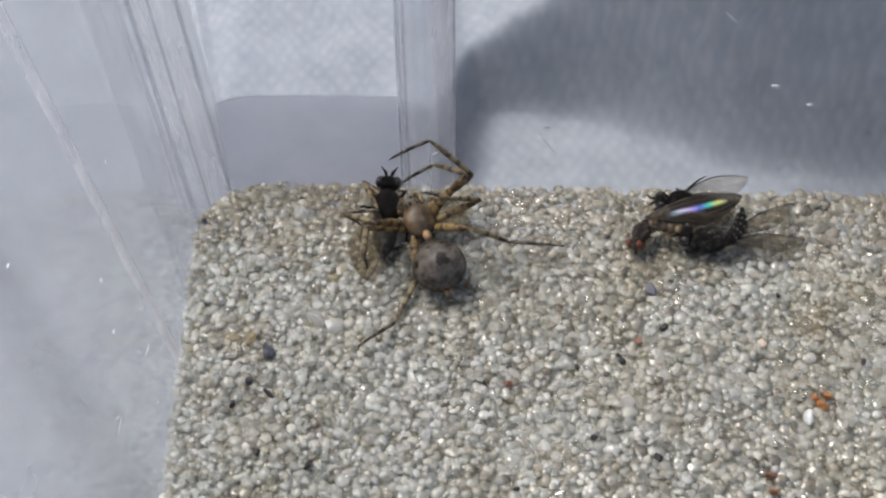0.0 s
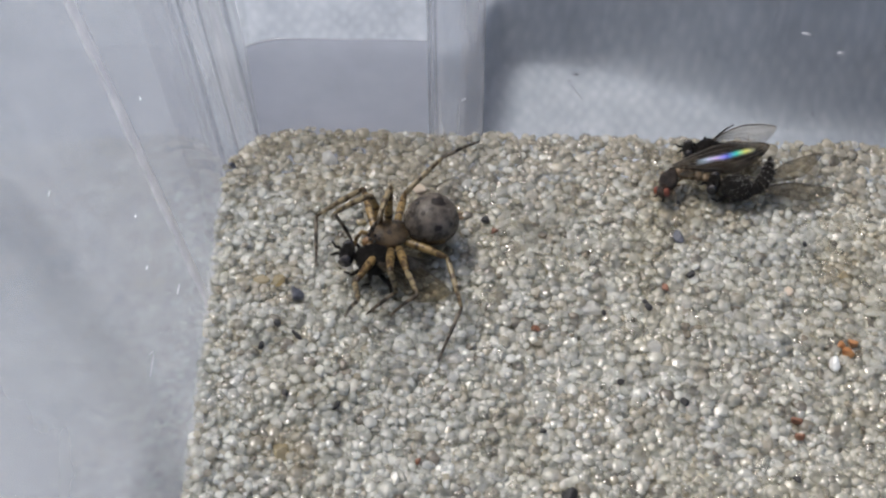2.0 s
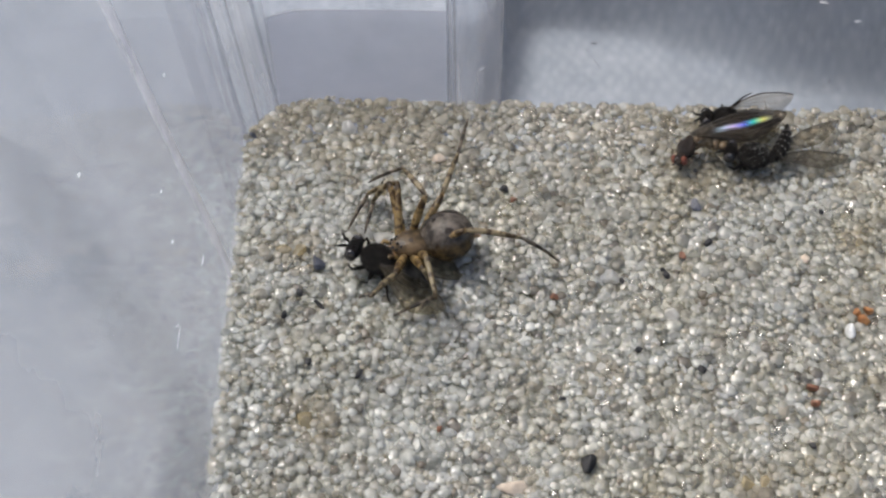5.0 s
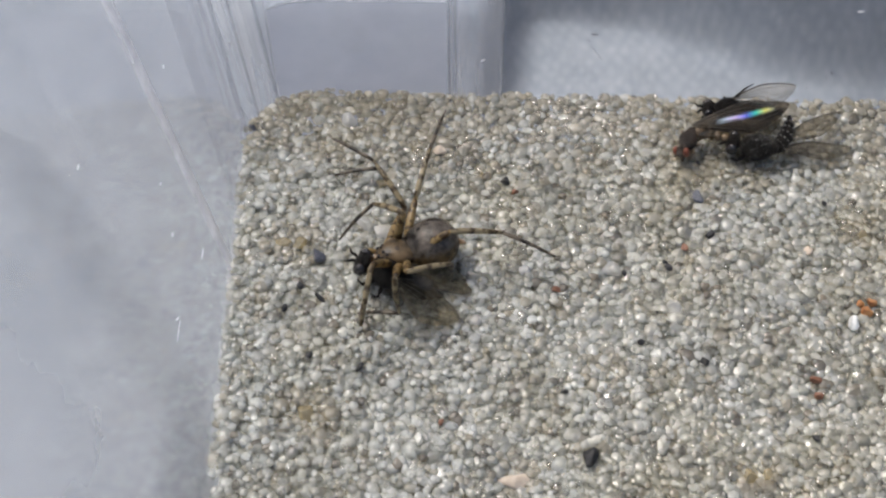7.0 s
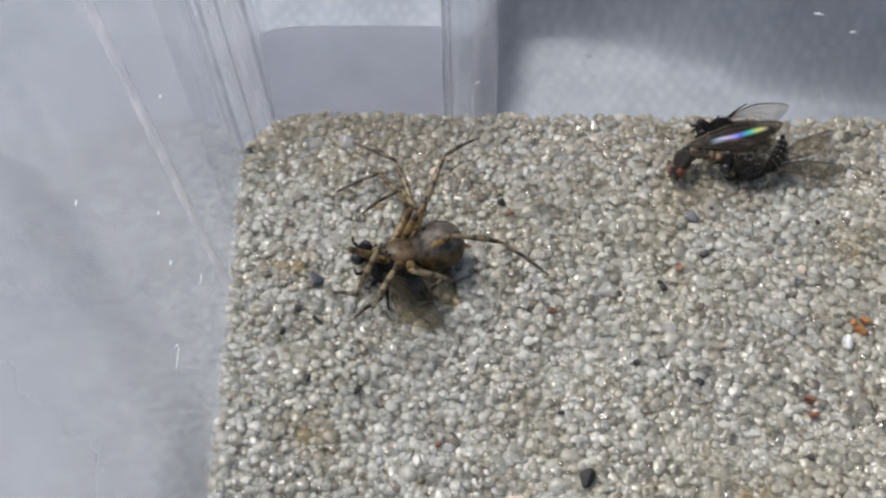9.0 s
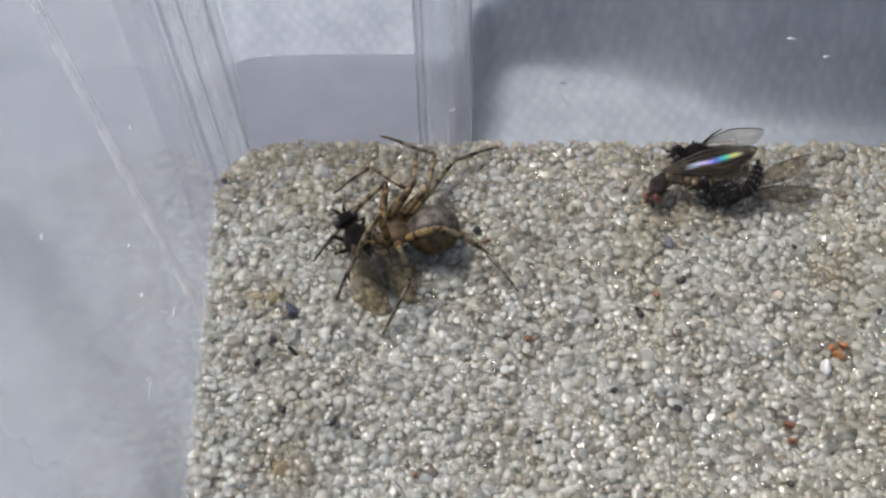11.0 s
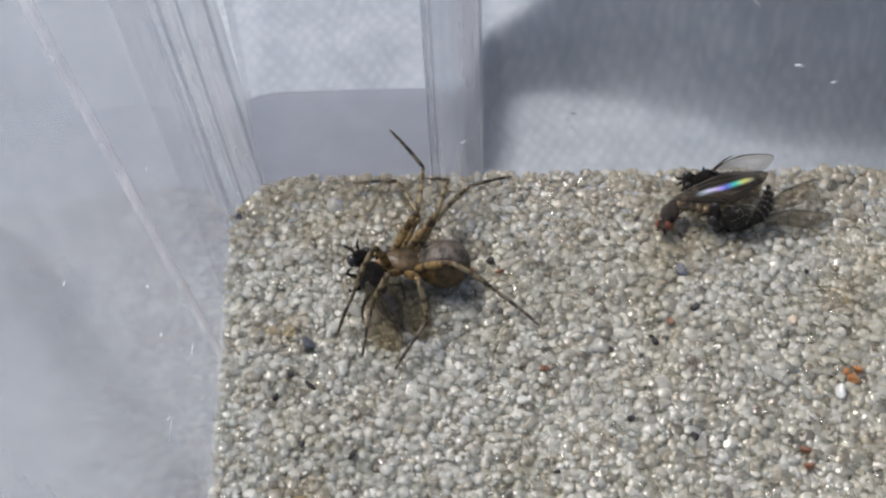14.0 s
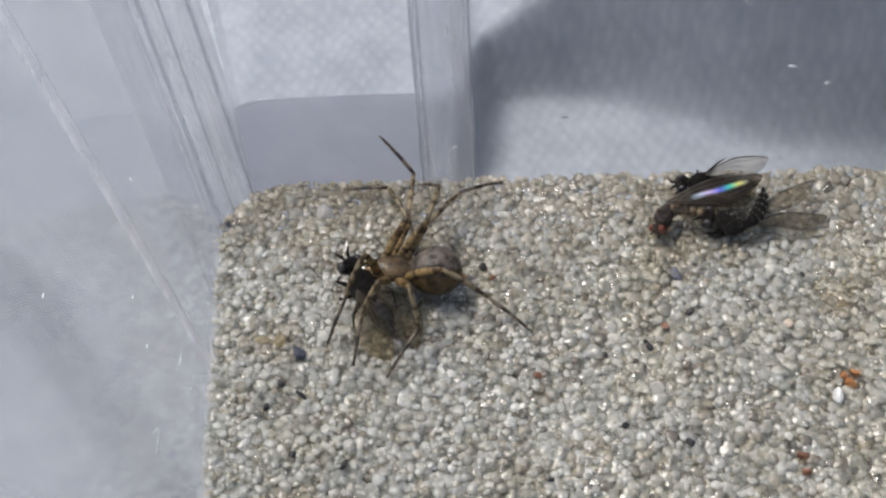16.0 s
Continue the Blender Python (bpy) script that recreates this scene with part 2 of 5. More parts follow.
def prism(bm, outline, z0, z1, lean=(0, 0)):
    """An outline in plan at sand level, raised from z0 to z1 and shifted by lean for each millimetre of height."""
    low = [bm.verts.new((x + lean[0] * z0, y + lean[1] * z0, z0)) for x, y in outline]
    top = [bm.verts.new((x + lean[0] * z1, y + lean[1] * z1, z1)) for x, y in outline]
    k = len(outline)
    for i in range(k):
        bm.faces.new((low[i], low[(i + 1) % k], top[(i + 1) % k], top[i]))
    bm.faces.new(top)
    bm.faces.new(low[::-1])
    bmesh.ops.recalc_face_normals(bm, faces=bm.faces[:])


def tube(bm, points, radii, seg=8):
    """A round limb through the points, with a radius at each, closed at both ends."""
    pts = [Vector(p) for p in points]
    loops = []
    side = Vector((0.13, 0.97, 0.21))
    for k, p in enumerate(pts):
        d = (pts[min(k + 1, len(pts) - 1)] - pts[max(k - 1, 0)]).normalized()
        u = (side - d * side.dot(d)).normalized()
        w = d.cross(u)
        loops.append([bm.verts.new(p + (u * math.cos(a) + w * math.sin(a)) * radii[k]) for a in [2 * math.pi * i / seg for i in range(seg)]])
    for a, b in zip(loops, loops[1:]):
        for i in range(seg):
            bm.faces.new((a[i], a[(i + 1) % seg], b[(i + 1) % seg], b[i]))
    bm.faces.new(loops[0][::-1])
    bm.faces.new(loops[-1])


# ---------------------------------------------------------------- cloth under the box
def bands(near, far, step):
    """Even steps near the box, ever longer ones out to the horizon."""
    lo, hi = near
    c = list(np.arange(lo, hi + step / 2, step))
    d, p = step, c[-1]
    while p < far:
        d *= 1.35
        p += d
        c.append(p)
    d, p = step, c[0]
    while p > -far:
        d *= 1.35
        p -= d
        c.insert(0, p)
    return c


def smoothstep(a, b, v):
    v = min(1, max(0, (v - a) / (b - a)))
    return v * v * (3 - 2 * v)


def cloth_height(x, y):
    """Flat under the box; round it the cloth is rucked up into a fold, close behind the left pane and further off behind the right one."""
    out = y - 2.75                           # distance behind the box's outer face
    if out <= 0:
        if x > -6.85:
            return -3.35
        k = smoothstep(-1.9, 0.1, -0.8 * (x + 9.3) - 0.6 * (y + 3.7))      # a second fold slants away from the side wall
        return -3.35 + min(1, (-6.85 - x) / 0.4) * (1.7 * k + 0.12 * noise.noise(Vector((x * 0.5, y * 0.5, 9))))
    side = smoothstep(-0.2, 0.9, x)
    ripple = 0.5 * noise.noise(Vector((x * 0.22, y * 0.22, 5.0)))
    turn = 0.8 * smoothstep(2.6, 9.5, x)          # further along the fold swings in towards the box
    grow = max(0, min(x, 12))
    foot = 0.10 + side * (4.25 - 3.1 * turn) + 0.25 * ripple
    wide = 0.75 + 0.28 * grow + 2.8 * turn
    width = 2.65 + side * (wide - 2.65)
    high = 2.2 + side * (wide * (1.85 + 0.08 * grow) - 2.2)
    high *= smoothstep(-9.5, -5.6, x)
    k = min(1, max(0, (out - foot) / width))
    k = k + (k * k * (3 - 2 * k) - k) * side
    z = -3.35 + high * k
    z += 0.16 * noise.noise(Vector((x * 0.45, y * 0.45, 0))) * min(1, out / 2) + 0.05 * noise.noise(Vector((x * 1.3, y * 1.3, 2))) * min(1, out / 2)
    return z


def build_cloth():
    xs, ys = bands((-20, 16), 1500, 0.2), bands((-16, 16), 1500, 0.2)
    verts = [(x * MM, y * MM, cloth_height(x, y) * MM) for y in ys for x in xs]
    w = len(xs)
    faces = [(j * w + i, j * w + i + 1, (j + 1) * w + i + 1, (j + 1) * w + i) for j in range(len(ys) - 1) for i in range(w - 1)]
    me = bpy.data.meshes.new("ground")
    me.from_pydata(verts, [], faces)
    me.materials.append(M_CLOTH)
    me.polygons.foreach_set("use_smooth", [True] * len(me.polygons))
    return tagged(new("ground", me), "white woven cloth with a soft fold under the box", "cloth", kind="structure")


build_cloth()

# ---------------------------------------------------------------- the plastic box
TOP, BASE = 20.0, -3.3           # wall top and underside, sand level is 0
XL, XR, YF = -5.97, 56.0, -42.0
LEAN = 0.07                      # outward lean of the walls, for each millimetre of height
SKEW = -0.021                    # the back wall runs slightly off the side wall's square


def yb(x):
    return 1.92 + SKEW * x


def build_box():
    box = new("plastic_box")
    tagged(box, "clear plastic box with moulded ribs, half filled with sand", "box")

    def wall(name, outline, mat, lean, label="", z0=BASE, z1=TOP):
        bm = bmesh.new()
        prism(bm, outline, z0, z1, lean)
        return part(name, bm, mat, box, label, smooth=False)

    wall("back_wall", [(-5.28, yb(-5.3)), (XR, yb(XR)), (XR, yb(XR) + 0.9), (-5.28, yb(-5.3) + 0.9)], M_CLEAR, (0, LEAN), "clear back wall with small specks")
    wall("side_wall", [(XL, 1.0), (XL - 0.9, 1.0), (XL - 0.9, YF), (XL, YF)], M_SIDE, (-LEAN, 0), "milky side wall with scratches")
    wall("side_wall", [(XR, YF), (XR + 0.9, YF), (XR + 0.9, yb(XR)), (XR, yb(XR))], M_CLEAR, (LEAN, 0))
    wall("front_wall", [(XL, YF), (XR, YF), (XR, YF - 0.9), (XL, YF - 0.9)], M_CLEAR, (0, -LEAN))
    bm = bmesh.new()
    block(bm, XL + 0.3, XR - 0.3, YF + 0.3, yb(XR) - 0.3, BASE, BASE + 0.6)
    part("base", bm, M_CLEAR, box, smooth=False)
    # corner post between the two walls, drawn in plan, with shallow flutes down its face
    face = [(XL + 0.01, 1.0), (-5.88, 1.16), (-5.80, 1.22), (-5.74, 1.34), (-5.66, 1.40), (-5.60, 1.54), (-5.50, 1.62), (-5.42, 1.78), (-5.30, yb(-5.3) + 0.02)]
    wall("corner_post", face + [(-5.30, yb(-5.3) + 0.95), (-6.3, 2.7), (XL - 0.95, 1.9), (XL - 0.95, 1.0)], M_POST, (-LEAN, LEAN), "moulded corner with vertical flow lines")
    # upright rib on the inside of the back wall
    y = yb(-0.3)
    wall("rib", [(-0.97, y - 0.02), (-0.90, y - 0.14), (-0.76, y - 0.17), (-0.64, y - 0.12), (-0.30, y - 0.14), (0.10, y - 0.12), (0.24, y - 0.10), (0.29, y - 0.02)],
         M_POST, (-0.008, LEAN), "upright moulded rib", BASE + 0.6)
    # darker moulding lines where the corner and the rib meet the panes
    for edge, lean in (([(XL - 0.03, 0.96), (XL + 0.05, 0.97), (XL + 0.05, 1.03), (XL - 0.03, 1.04)], (-LEAN, LEAN)),
                       ([(-5.33, yb(-5.3) - 0.05), (-5.27, yb(-5.3) - 0.06), (-5.24, yb(-5.3) - 0.02), (-5.32, yb(-5.3) - 0.01)], (-LEAN, LEAN)),
                       ([(-5.70, 1.33), (-5.66, 1.30), (-5.63, 1.33), (-5.66, 1.37)], (-LEAN, LEAN)),
                       ([(-1.02, y - 0.03), (-0.99, y - 0.10), (-0.95, y - 0.10), (-0.98, y - 0.03)], (-0.008, LEAN)),
                       ([(-0.84, y - 0.21), (-0.80, y - 0.21), (-0.80, y - 0.17), (-0.84, y - 0.17)], (-0.008, LEAN)),
                       ([(0.26, y - 0.10), (0.30, y - 0.11), (0.31, y - 0.07), (0.27, y - 0.06)], (-0.008, LEAN))):
        wall("moulding_line", edge, M_EDGE, lean, "thin grey moulding line", BASE + 0.6)
    # raised line on the side wall
    wall("mould_line", [(XL - 0.01, -3.16), (XL + 0.02, -3.04), (XL + 0.02, -2.84), (XL - 0.01, -2.72)], M_LINE, (-LEAN, -0.06), "thin raised mould line", BASE + 0.6)
    # hazy lower panel of the back wall between the corner and the rib, its top edge drooping to the corner
    bm = bmesh.new()
    rim = [(-5.20, 2.70), (-4.9, 2.86), (-4.5, 2.97), (-4.0, 2.99), (-3.2, 3.0), (-2.2, 3.02), (-1.05, 3.03)]
    outline = [(-1.05, BASE + 0.7), (-5.20, BASE + 0.7)] + rim
    near = [bm.verts.new((x, yb(x) + LEAN * z - 0.03, z)) for x, z in outline]
    far = [bm.verts.new((x, yb(x) + LEAN * z - 0.004, z)) for x, z in outline]
    bm.faces.new(near)
    bm.faces.new(far[::-1])
    for k in range(len(near)):
        q = (k + 1) % len(near)
        bm.faces.new((near[q], near[k], far[k], far[q]))
    bmesh.ops.recalc_face_normals(bm, faces=bm.faces[:])
    part("lower_panel", bm, M_PANEL, box, "hazy lower panel", smooth=False)
    bm = bmesh.new()
    line = [(x, yb(x) + LEAN * z - 0.03, z) for x, z in rim]
    tube(bm, line, [0.018, 0.03, 0.028, 0.016, 0.014, 0.010, 0.004], 6)
    part("panel_edge", bm, M_EDGE, box, "thin grey upper edge of the hazy panel")
    for ob in box.children:
        ob.visible_shadow = False       # clear panes let the daylight in
    return box


build_box()


# ---------------------------------------------------------------- sand
def sand_level(x, y):
    z = 0.10 * noise.noise(Vector((x * 0.5, y * 0.5, 3.0))) + 0.05 * noise.noise(Vector((x * 1.4, y * 1.4, 7.0)))
    return z - 0.02


def inside(x, y, gap=0.0):
    """Within the box's inner outline, clear of the walls by gap."""
    if x < XL + gap or y > yb(x) - gap:
        return False
    return (x + 6.02) * 0.72 - (y - 0.92) * 0.70 > gap      # the corner's chamfer


def unit_grain(level):
    bm = bmesh.new()
    bmesh.ops.create_icosphere(bm, subdivisions=level, radius=1)
    v = np.array([q.co[:] for q in bm.verts])
    f = np.array([[q.index for q in p.verts] for p in bm.faces])
    bm.free()
    return v, f


# places and sizes of the single grains that stand out, kept free of loose sand
BLACKS = [(0.36, -0.72, 0.15), (5.00, -2.22, 0.14), (2.02, -7.66, 0.27), (4.60, -5.51, 0.14), (3.99, -3.06, 0.12), (3.94, -2.92, 0.08), (-2.87, -5.67, 0.14), (-4.01, -5.36, 0.12),
          (-4.29, -3.60, 0.12), (6.79, -7.25, 0.12), (3.26, -5.02, 0.10), (-4.62, -4.18, 0.13), (2.98, -3.25, 0.09), (4.90, -0.2, 0.07), (7.75, -1.35, 0.09), (1.55, -6.2, 0.09), (9.4, -3.1, 0.1)]
SLATES = [(-3.94, -2.84, 0.20), (4.84, -1.19, 0.17), (-3.85, -3.92, 0.20), (-5.72, 0.80, 0.15)]
RUSTS = [(6.94, -5.88, 0.16), (6.99, -6.24, 0.15), (4.41, -2.54, 0.13), (1.44, -3.70, 0.12), (0.55, -1.05, 0.12), (-1.1, -6.9, 0.1)]
ORANGES = [(8.32, -4.18, 0.16), (8.45, -3.95, 0.13), (8.18, -4.02, 0.11)]
YELLOWS = [(8.54, -2.14, 0.14), (5.34, -8.06, 0.22), (5.70, -8.0, 0.16), (-4.00, -6.67, 0.24), (-2.56, -0.76, 0.15), (-4.40, -2.46, 0.20), (-4.75, -2.40, 0.18), (-0.2, -0.55, 0.12)]
TANS = [(0.43, -8.21, 0.30), (-1.2, 0.2, 0.16), (7.2, -2.6, 0.13)]
MILKS = [(-3.39, 1.06, 0.27), (2.74, -3.08, 0.30), (-2.90, -1.90, 0.30), (-2.50, -2.10, 0.28), (4.79, -5.46, 0.12), (4.1, -4.1, 0.25), (0.74, -3.19, 0.16), (-0.4, -4.92, 0.17), (5.8, -3.25, 0.18)]
WHITES = [(7.95, -4.52, 0.20)]
ODD = WHITES + BLACKS + SLATES + RUSTS + ORANGES + YELLOWS + TANS + MILKS


# patches of darker tan sand; two in front of flies paint their shade
TAN_PATCHES = [(-4.5, -2.4, 0.7), (-3.9, -6.7, 0.6), (0.4, -8.2, 0.55), (5.5, -8.0, 0.5), (-1.2, 0.3, 0.8), (4.9, -0.2, 0.5), (6.3, -0.4, 0.5), (8.4, -2.1, 0.4), (2.4, -5.6, 0.5)]


def build_sand():
    rng = np.random.default_rng(5)
    v0, f0 = unit_grain(2)
    V, F, count = [], [], 0
    spots = []
    for layer, (step, drop) in enumerate(((0.156, 0.0), (0.17, -0.07))):
        for j in range(int(12.6 / (step * 0.87))):
            for i in range(int(19.0 / step)):
                x = -6.1 + (i + 0.5 * (j % 2)) * step + rng.uniform(-0.11, 0.11)
                y = 2.2 - j * step * 0.87 + rng.uniform(-0.11, 0.11)
                r = min(rng.lognormal(math.log(0.099 if layer == 0 else 0.105), 0.32), 0.19)
                if not inside(x, y, r * 0.55) or any(abs(x - a) < q and abs(y - b) < q and (x - a) ** 2 + (y - b) ** 2 < q * q for a, b, q in ODD if layer == 0):
                    continue
                # tan grains are more frequent in the lower layer and towards the back wall
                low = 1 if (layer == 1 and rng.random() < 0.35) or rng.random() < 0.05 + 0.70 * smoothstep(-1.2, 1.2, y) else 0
                if rng.random() < 0.6 and any((x - a) ** 2 + (y - c) ** 2 < q * q for a, c, q in TAN_PATCHES):
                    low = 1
                spots.append((x, y, sand_level(x, y) + drop + rng.uniform(-0.03, 0.02) - 0.45 * r + 0.055, r, low))
    for x, y, z, r, low in spots:
        bump_axis = rng.normal(size=(3, 3))
        q, _ = np.linalg.qr(bump_axis)
        stretch = np.exp(rng.normal(0, 0.16, 3))
        v = v0 * (1 + 0.10 * np.sin(v0 @ rng.normal(0, 2.2, (3, 1)) + rng.uniform(0, 6)) + 0.07 * np.sin(v0 @ rng.normal(0, 4.0, (3, 1))))
        # flat chips broken off
        for _ in range(5):
            d = rng.normal(size=3)
            d /= np.linalg.norm(d)
            over = np.maximum(0, v @ d - rng.uniform(0.66, 0.95))
            v = v - over[:, None] * d
        v = (v * stretch) @ q * r * (1, 1, 0.45) + (x, y, z)
        V.append(v)
        F.append(f0 + count)
        count += len(v0)
    V, F = np.concatenate(V) * MM, np.concatenate(F)
    me = bpy.data.meshes.new("sand")
    me.vertices.add(len(V))
    me.vertices.foreach_set("co", V.ravel())
    me.loops.add(F.size)
    me.loops.foreach_set("vertex_index", F.ravel().astype(np.int32))
    me.polygons.add(len(F))
    me.polygons.foreach_set("loop_start", np.arange(0, F.size, 3, dtype=np.int32))
    flat = rng.random(len(spots)) < 0.5
    me.polygons.foreach_set("use_smooth", np.repeat(~flat, len(f0)))
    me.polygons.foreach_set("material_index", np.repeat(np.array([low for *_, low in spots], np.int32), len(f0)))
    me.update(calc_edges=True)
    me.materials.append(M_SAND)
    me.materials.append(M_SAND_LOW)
    return tagged(new("sand", me), "loose pale quartz sand filling the box floor", "sand", kind="stuff")


def build_bed():
    bm = bmesh.new()
    block(bm, XL + 0.25, XR - 0.25, YF + 0.25, yb(XR) - 0.25, BASE + 0.61, -0.12)
    part_ob = part("sand_bed", bm, M_BED, None, smooth=False)
    return tagged(part_ob, "packed pale sand below the loose grains", "sand", kind="structure")


build_bed()
build_sand()


# ---------------------------------------------------------------- shapes for small bodies
def ellipsoid(bm, c, r, turn=(0, 0, 0), seg=24, rings=16, form=None):
    """A rounded body at c with half-axes r; form bends or pinches the unit ball."""
    m = pose(*c, *turn) @ Matrix.Diagonal((*r, 1))
    made = bmesh.ops.create_uvsphere(bm, u_segments=seg, v_segments=rings, radius=1)["verts"]
    for v in made:
        p = form(v.co.copy()) if form else v.co
        v.co = m @ p
    return made


def bristles(bm, rng, spots, length, thick=0.008):
    """Short stiff hairs standing on spots: pairs of a place and its outward way."""
    for p, n in spots:
        tip = p + (n + Vector(rng.normal(0, 0.45, 3))).normalized() * length * rng.uniform(0.6, 1.2)
        q = n.orthogonal().normalized() * thick
        w = n.cross(q).normalized() * thick
        ring = [bm.verts.new(p + o) for o in (q, w * 0.87 - q * 0.5, -w * 0.87 - q * 0.5)]
        top = bm.verts.new(tip)
        for i in range(3):
            bm.faces.new((ring[i], ring[(i + 1) % 3], top))


def spotted(name, ground, dark, spots, scale, rough=0.35, glow=0.0, fine=0.02, belly=None):
    """A body skin with fine mottling and dark marks at places given in millimetres of its own space: (x, y, z, size)."""
    m, n, l, b = material(name)
    t = tex(n, l, scale, 5.0)
    r = ramp(n, l, t.outputs["Fac"], [(0.38, [c * 0.35 for c in ground]), (0.50, ground), (0.64, [min(1, c * 1.6) for c in ground])])
    colour = r.outputs["Color"]
    co = n.new("ShaderNodeTexCoord")
    warp = tex(n, l, 7.0, 3.0)
    if belly:
        sx = n.new("ShaderNodeSeparateXYZ")
        l.new(co.outputs["Object"], sx.inputs["Vector"])
        mr = n.new("ShaderNodeMapRange")
        mr.inputs["From Min"].default_value, mr.inputs["From Max"].default_value = 0.02 * MM, 0.16 * MM
        drip = n.new("ShaderNodeMath")
        drip.operation = "MULTIPLY_ADD"
        drip.inputs[1].default_value = 0.3 * MM
        l.new(warp.outputs["Fac"], drip.inputs[0])
        l.new(sx.outputs["Z"], drip.inputs[2])
        l.new(drip.outputs["Value"], mr.inputs["Value"])
        mb = n.new("ShaderNodeMix")
        mb.data_type = "RGBA"
        rb = ramp(n, l, t.outputs["Fac"], [(0.36, [c * 0.3 for c in belly]), (0.5, belly), (0.66, [c * 1.5 for c in belly])])
        l.new(rb.outputs["Color"], mb.inputs["A"])
        l.new(mr.outputs["Result"], mb.inputs["Factor"])
        l.new(colour, mb.inputs["B"])
        colour = mb.outputs["Result"]
    for x, y, z, size in spots:
        d = n.new("ShaderNodeVectorMath")
        d.operation = "DISTANCE"
        l.new(co.outputs["Object"], d.inputs[0])
        d.inputs[1].default_value = (x * MM, y * MM, z * MM)
        wob = n.new("ShaderNodeMath")
        wob.operation = "MULTIPLY_ADD"
        wob.inputs[1].default_value = 1.1 * size * MM
        l.new(warp.outputs["Fac"], wob.inputs[0])
        l.new(d.outputs["Value"], wob.inputs[2])
        mr = n.new("ShaderNodeMapRange")
        mr.inputs["From Min"].default_value, mr.inputs["From Max"].default_value = size * 1.15 * MM, size * 1.5 * MM
        l.new(wob.outputs["Value"], mr.inputs["Value"])
        mk = n.new("ShaderNodeMix")
        mk.data_type = "RGBA"
        mk.inputs["A"].default_value = (*dark, 1)
        l.new(mr.outputs["Result"], mk.inputs["Factor"])
        l.new(colour, mk.inputs["B"])
        colour = mk.outputs["Result"]
    l.new(colour, b.inputs["Base Color"])
    b.inputs["Roughness"].default_value = rough
    b.inputs["Specular IOR Level"].default_value = 0.4
    f = tex(n, l, scale * 4, 3.0)
    bump(n, l, f.outputs["Fac"], b, fine)
    if glow:
        tr = n.new("ShaderNodeBsdfTranslucent")
        l.new(colour, tr.inputs["Color"])
        to_output(n, l, mixed(n, l, glow, b.outputs["BSDF"], tr.outputs["BSDF"]).outputs["Shader"])
    return m


def ringed(name, light, dark, at, period, rough=0.35, glow=0.3):
    """Limb skin with dark rings along its own x; period in millimetres."""
    m, n, l, b = material(name)
    co = n.new("ShaderNodeTexCoord")
    sx = n.new("ShaderNodeSeparateXYZ")
    l.new(co.outputs["Object"], sx.inputs["Vector"])
    t = tex(n, l, 5.0, 4.0)
    add = n.new("ShaderNodeMath")
    add.operation = "MULTIPLY_ADD"
    add.inputs[1].default_value = 0.16 * MM
    l.new(t.outputs["Fac"], add.inputs[0])
    l.new(sx.outputs["X"], add.inputs[2])
    frac = n.new("ShaderNodeMath")
    frac.operation = "PINGPONG"
    frac.inputs[1].default_value = period * MM
    l.new(add.outputs["Value"], frac.inputs[0])
    mr = n.new("ShaderNodeMapRange")
    mr.inputs["From Max"].default_value = period * MM
    l.new(frac.outputs["Value"], mr.inputs["Value"])
    r = ramp(n, l, mr.outputs["Result"], [(at, light), (min(0.98, at + 0.12), dark)])
    grain = ramp(n, l, t.outputs["Fac"], [(0.42, (0.20, 0.16, 0.12)), (0.55, (1, 1, 1))])
    mul = n.new("ShaderNodeMix")
    mul.data_type, mul.blend_type = "RGBA", "MULTIPLY"
    mul.inputs["Factor"].default_value = 1.0
    l.new(r.outputs["Color"], mul.inputs["A"])
    l.new(grain.outputs["Color"], mul.inputs["B"])
    l.new(mul.outputs["Result"], b.inputs["Base Color"])
    b.inputs["Roughness"].default_value = rough
    tr = n.new("ShaderNodeBsdfTranslucent")
    l.new(mul.outputs["Result"], tr.inputs["Color"])
    to_output(n, l, mixed(n, l, glow, b.outputs["BSDF"], tr.outputs["BSDF"]).outputs["Shader"])
    return m


AMBER, UMBER = (0.31, 0.215, 0.092), (0.075, 0.050, 0.028)
M_CARAPACE = spotted("spider_carapace", (0.100, 0.068, 0.036), (0.05, 0.035, 0.025),
                     [(0.28, 0.10, 0.2, 0.06), (0.28, -0.10, 0.2, 0.06), (0.05, 0.13, 0.23, 0.07), (0.05, -0.13, 0.23, 0.07), (-0.24, 0.0, 0.20, 0.07)], 3.0, 0.35, 0.25)
M_ABDOMEN = spotted("spider_abdomen", (0.088, 0.074, 0.061), (0.016, 0.011, 0.008),
                    [(-0.16, 0.0, 0.55, 0.17), (-0.26, 0.07, 0.52, 0.12), (-0.26, -0.07, 0.52, 0.12), (0.22, 0.16, 0.47, 0.08), (0.22, -0.16, 0.47, 0.08),
                     (0.02, 0.50, 0.24, 0.12), (0.02, -0.50, 0.24, 0.12), (-0.50, 0.30, 0.06, 0.10), (-0.50, -0.30, 0.06, 0.10)],
                    3.6, 0.18, 0.22, belly=(0.10, 0.062, 0.025), fine=0.03)
M_FEMUR = ringed("spider_femur", AMBER, UMBER, 0.86, 0.46, glow=0.38)
M_TIBIA = ringed("spider_tibia", (0.29, 0.235, 0.14), UMBER, 0.86, 0.58, glow=0.38)
M_TARSUS = ringed("spider_tarsus", (0.165, 0.135, 0.10), (0.045, 0.038, 0.03), 0.74, 0.62, 0.45, 0.35)
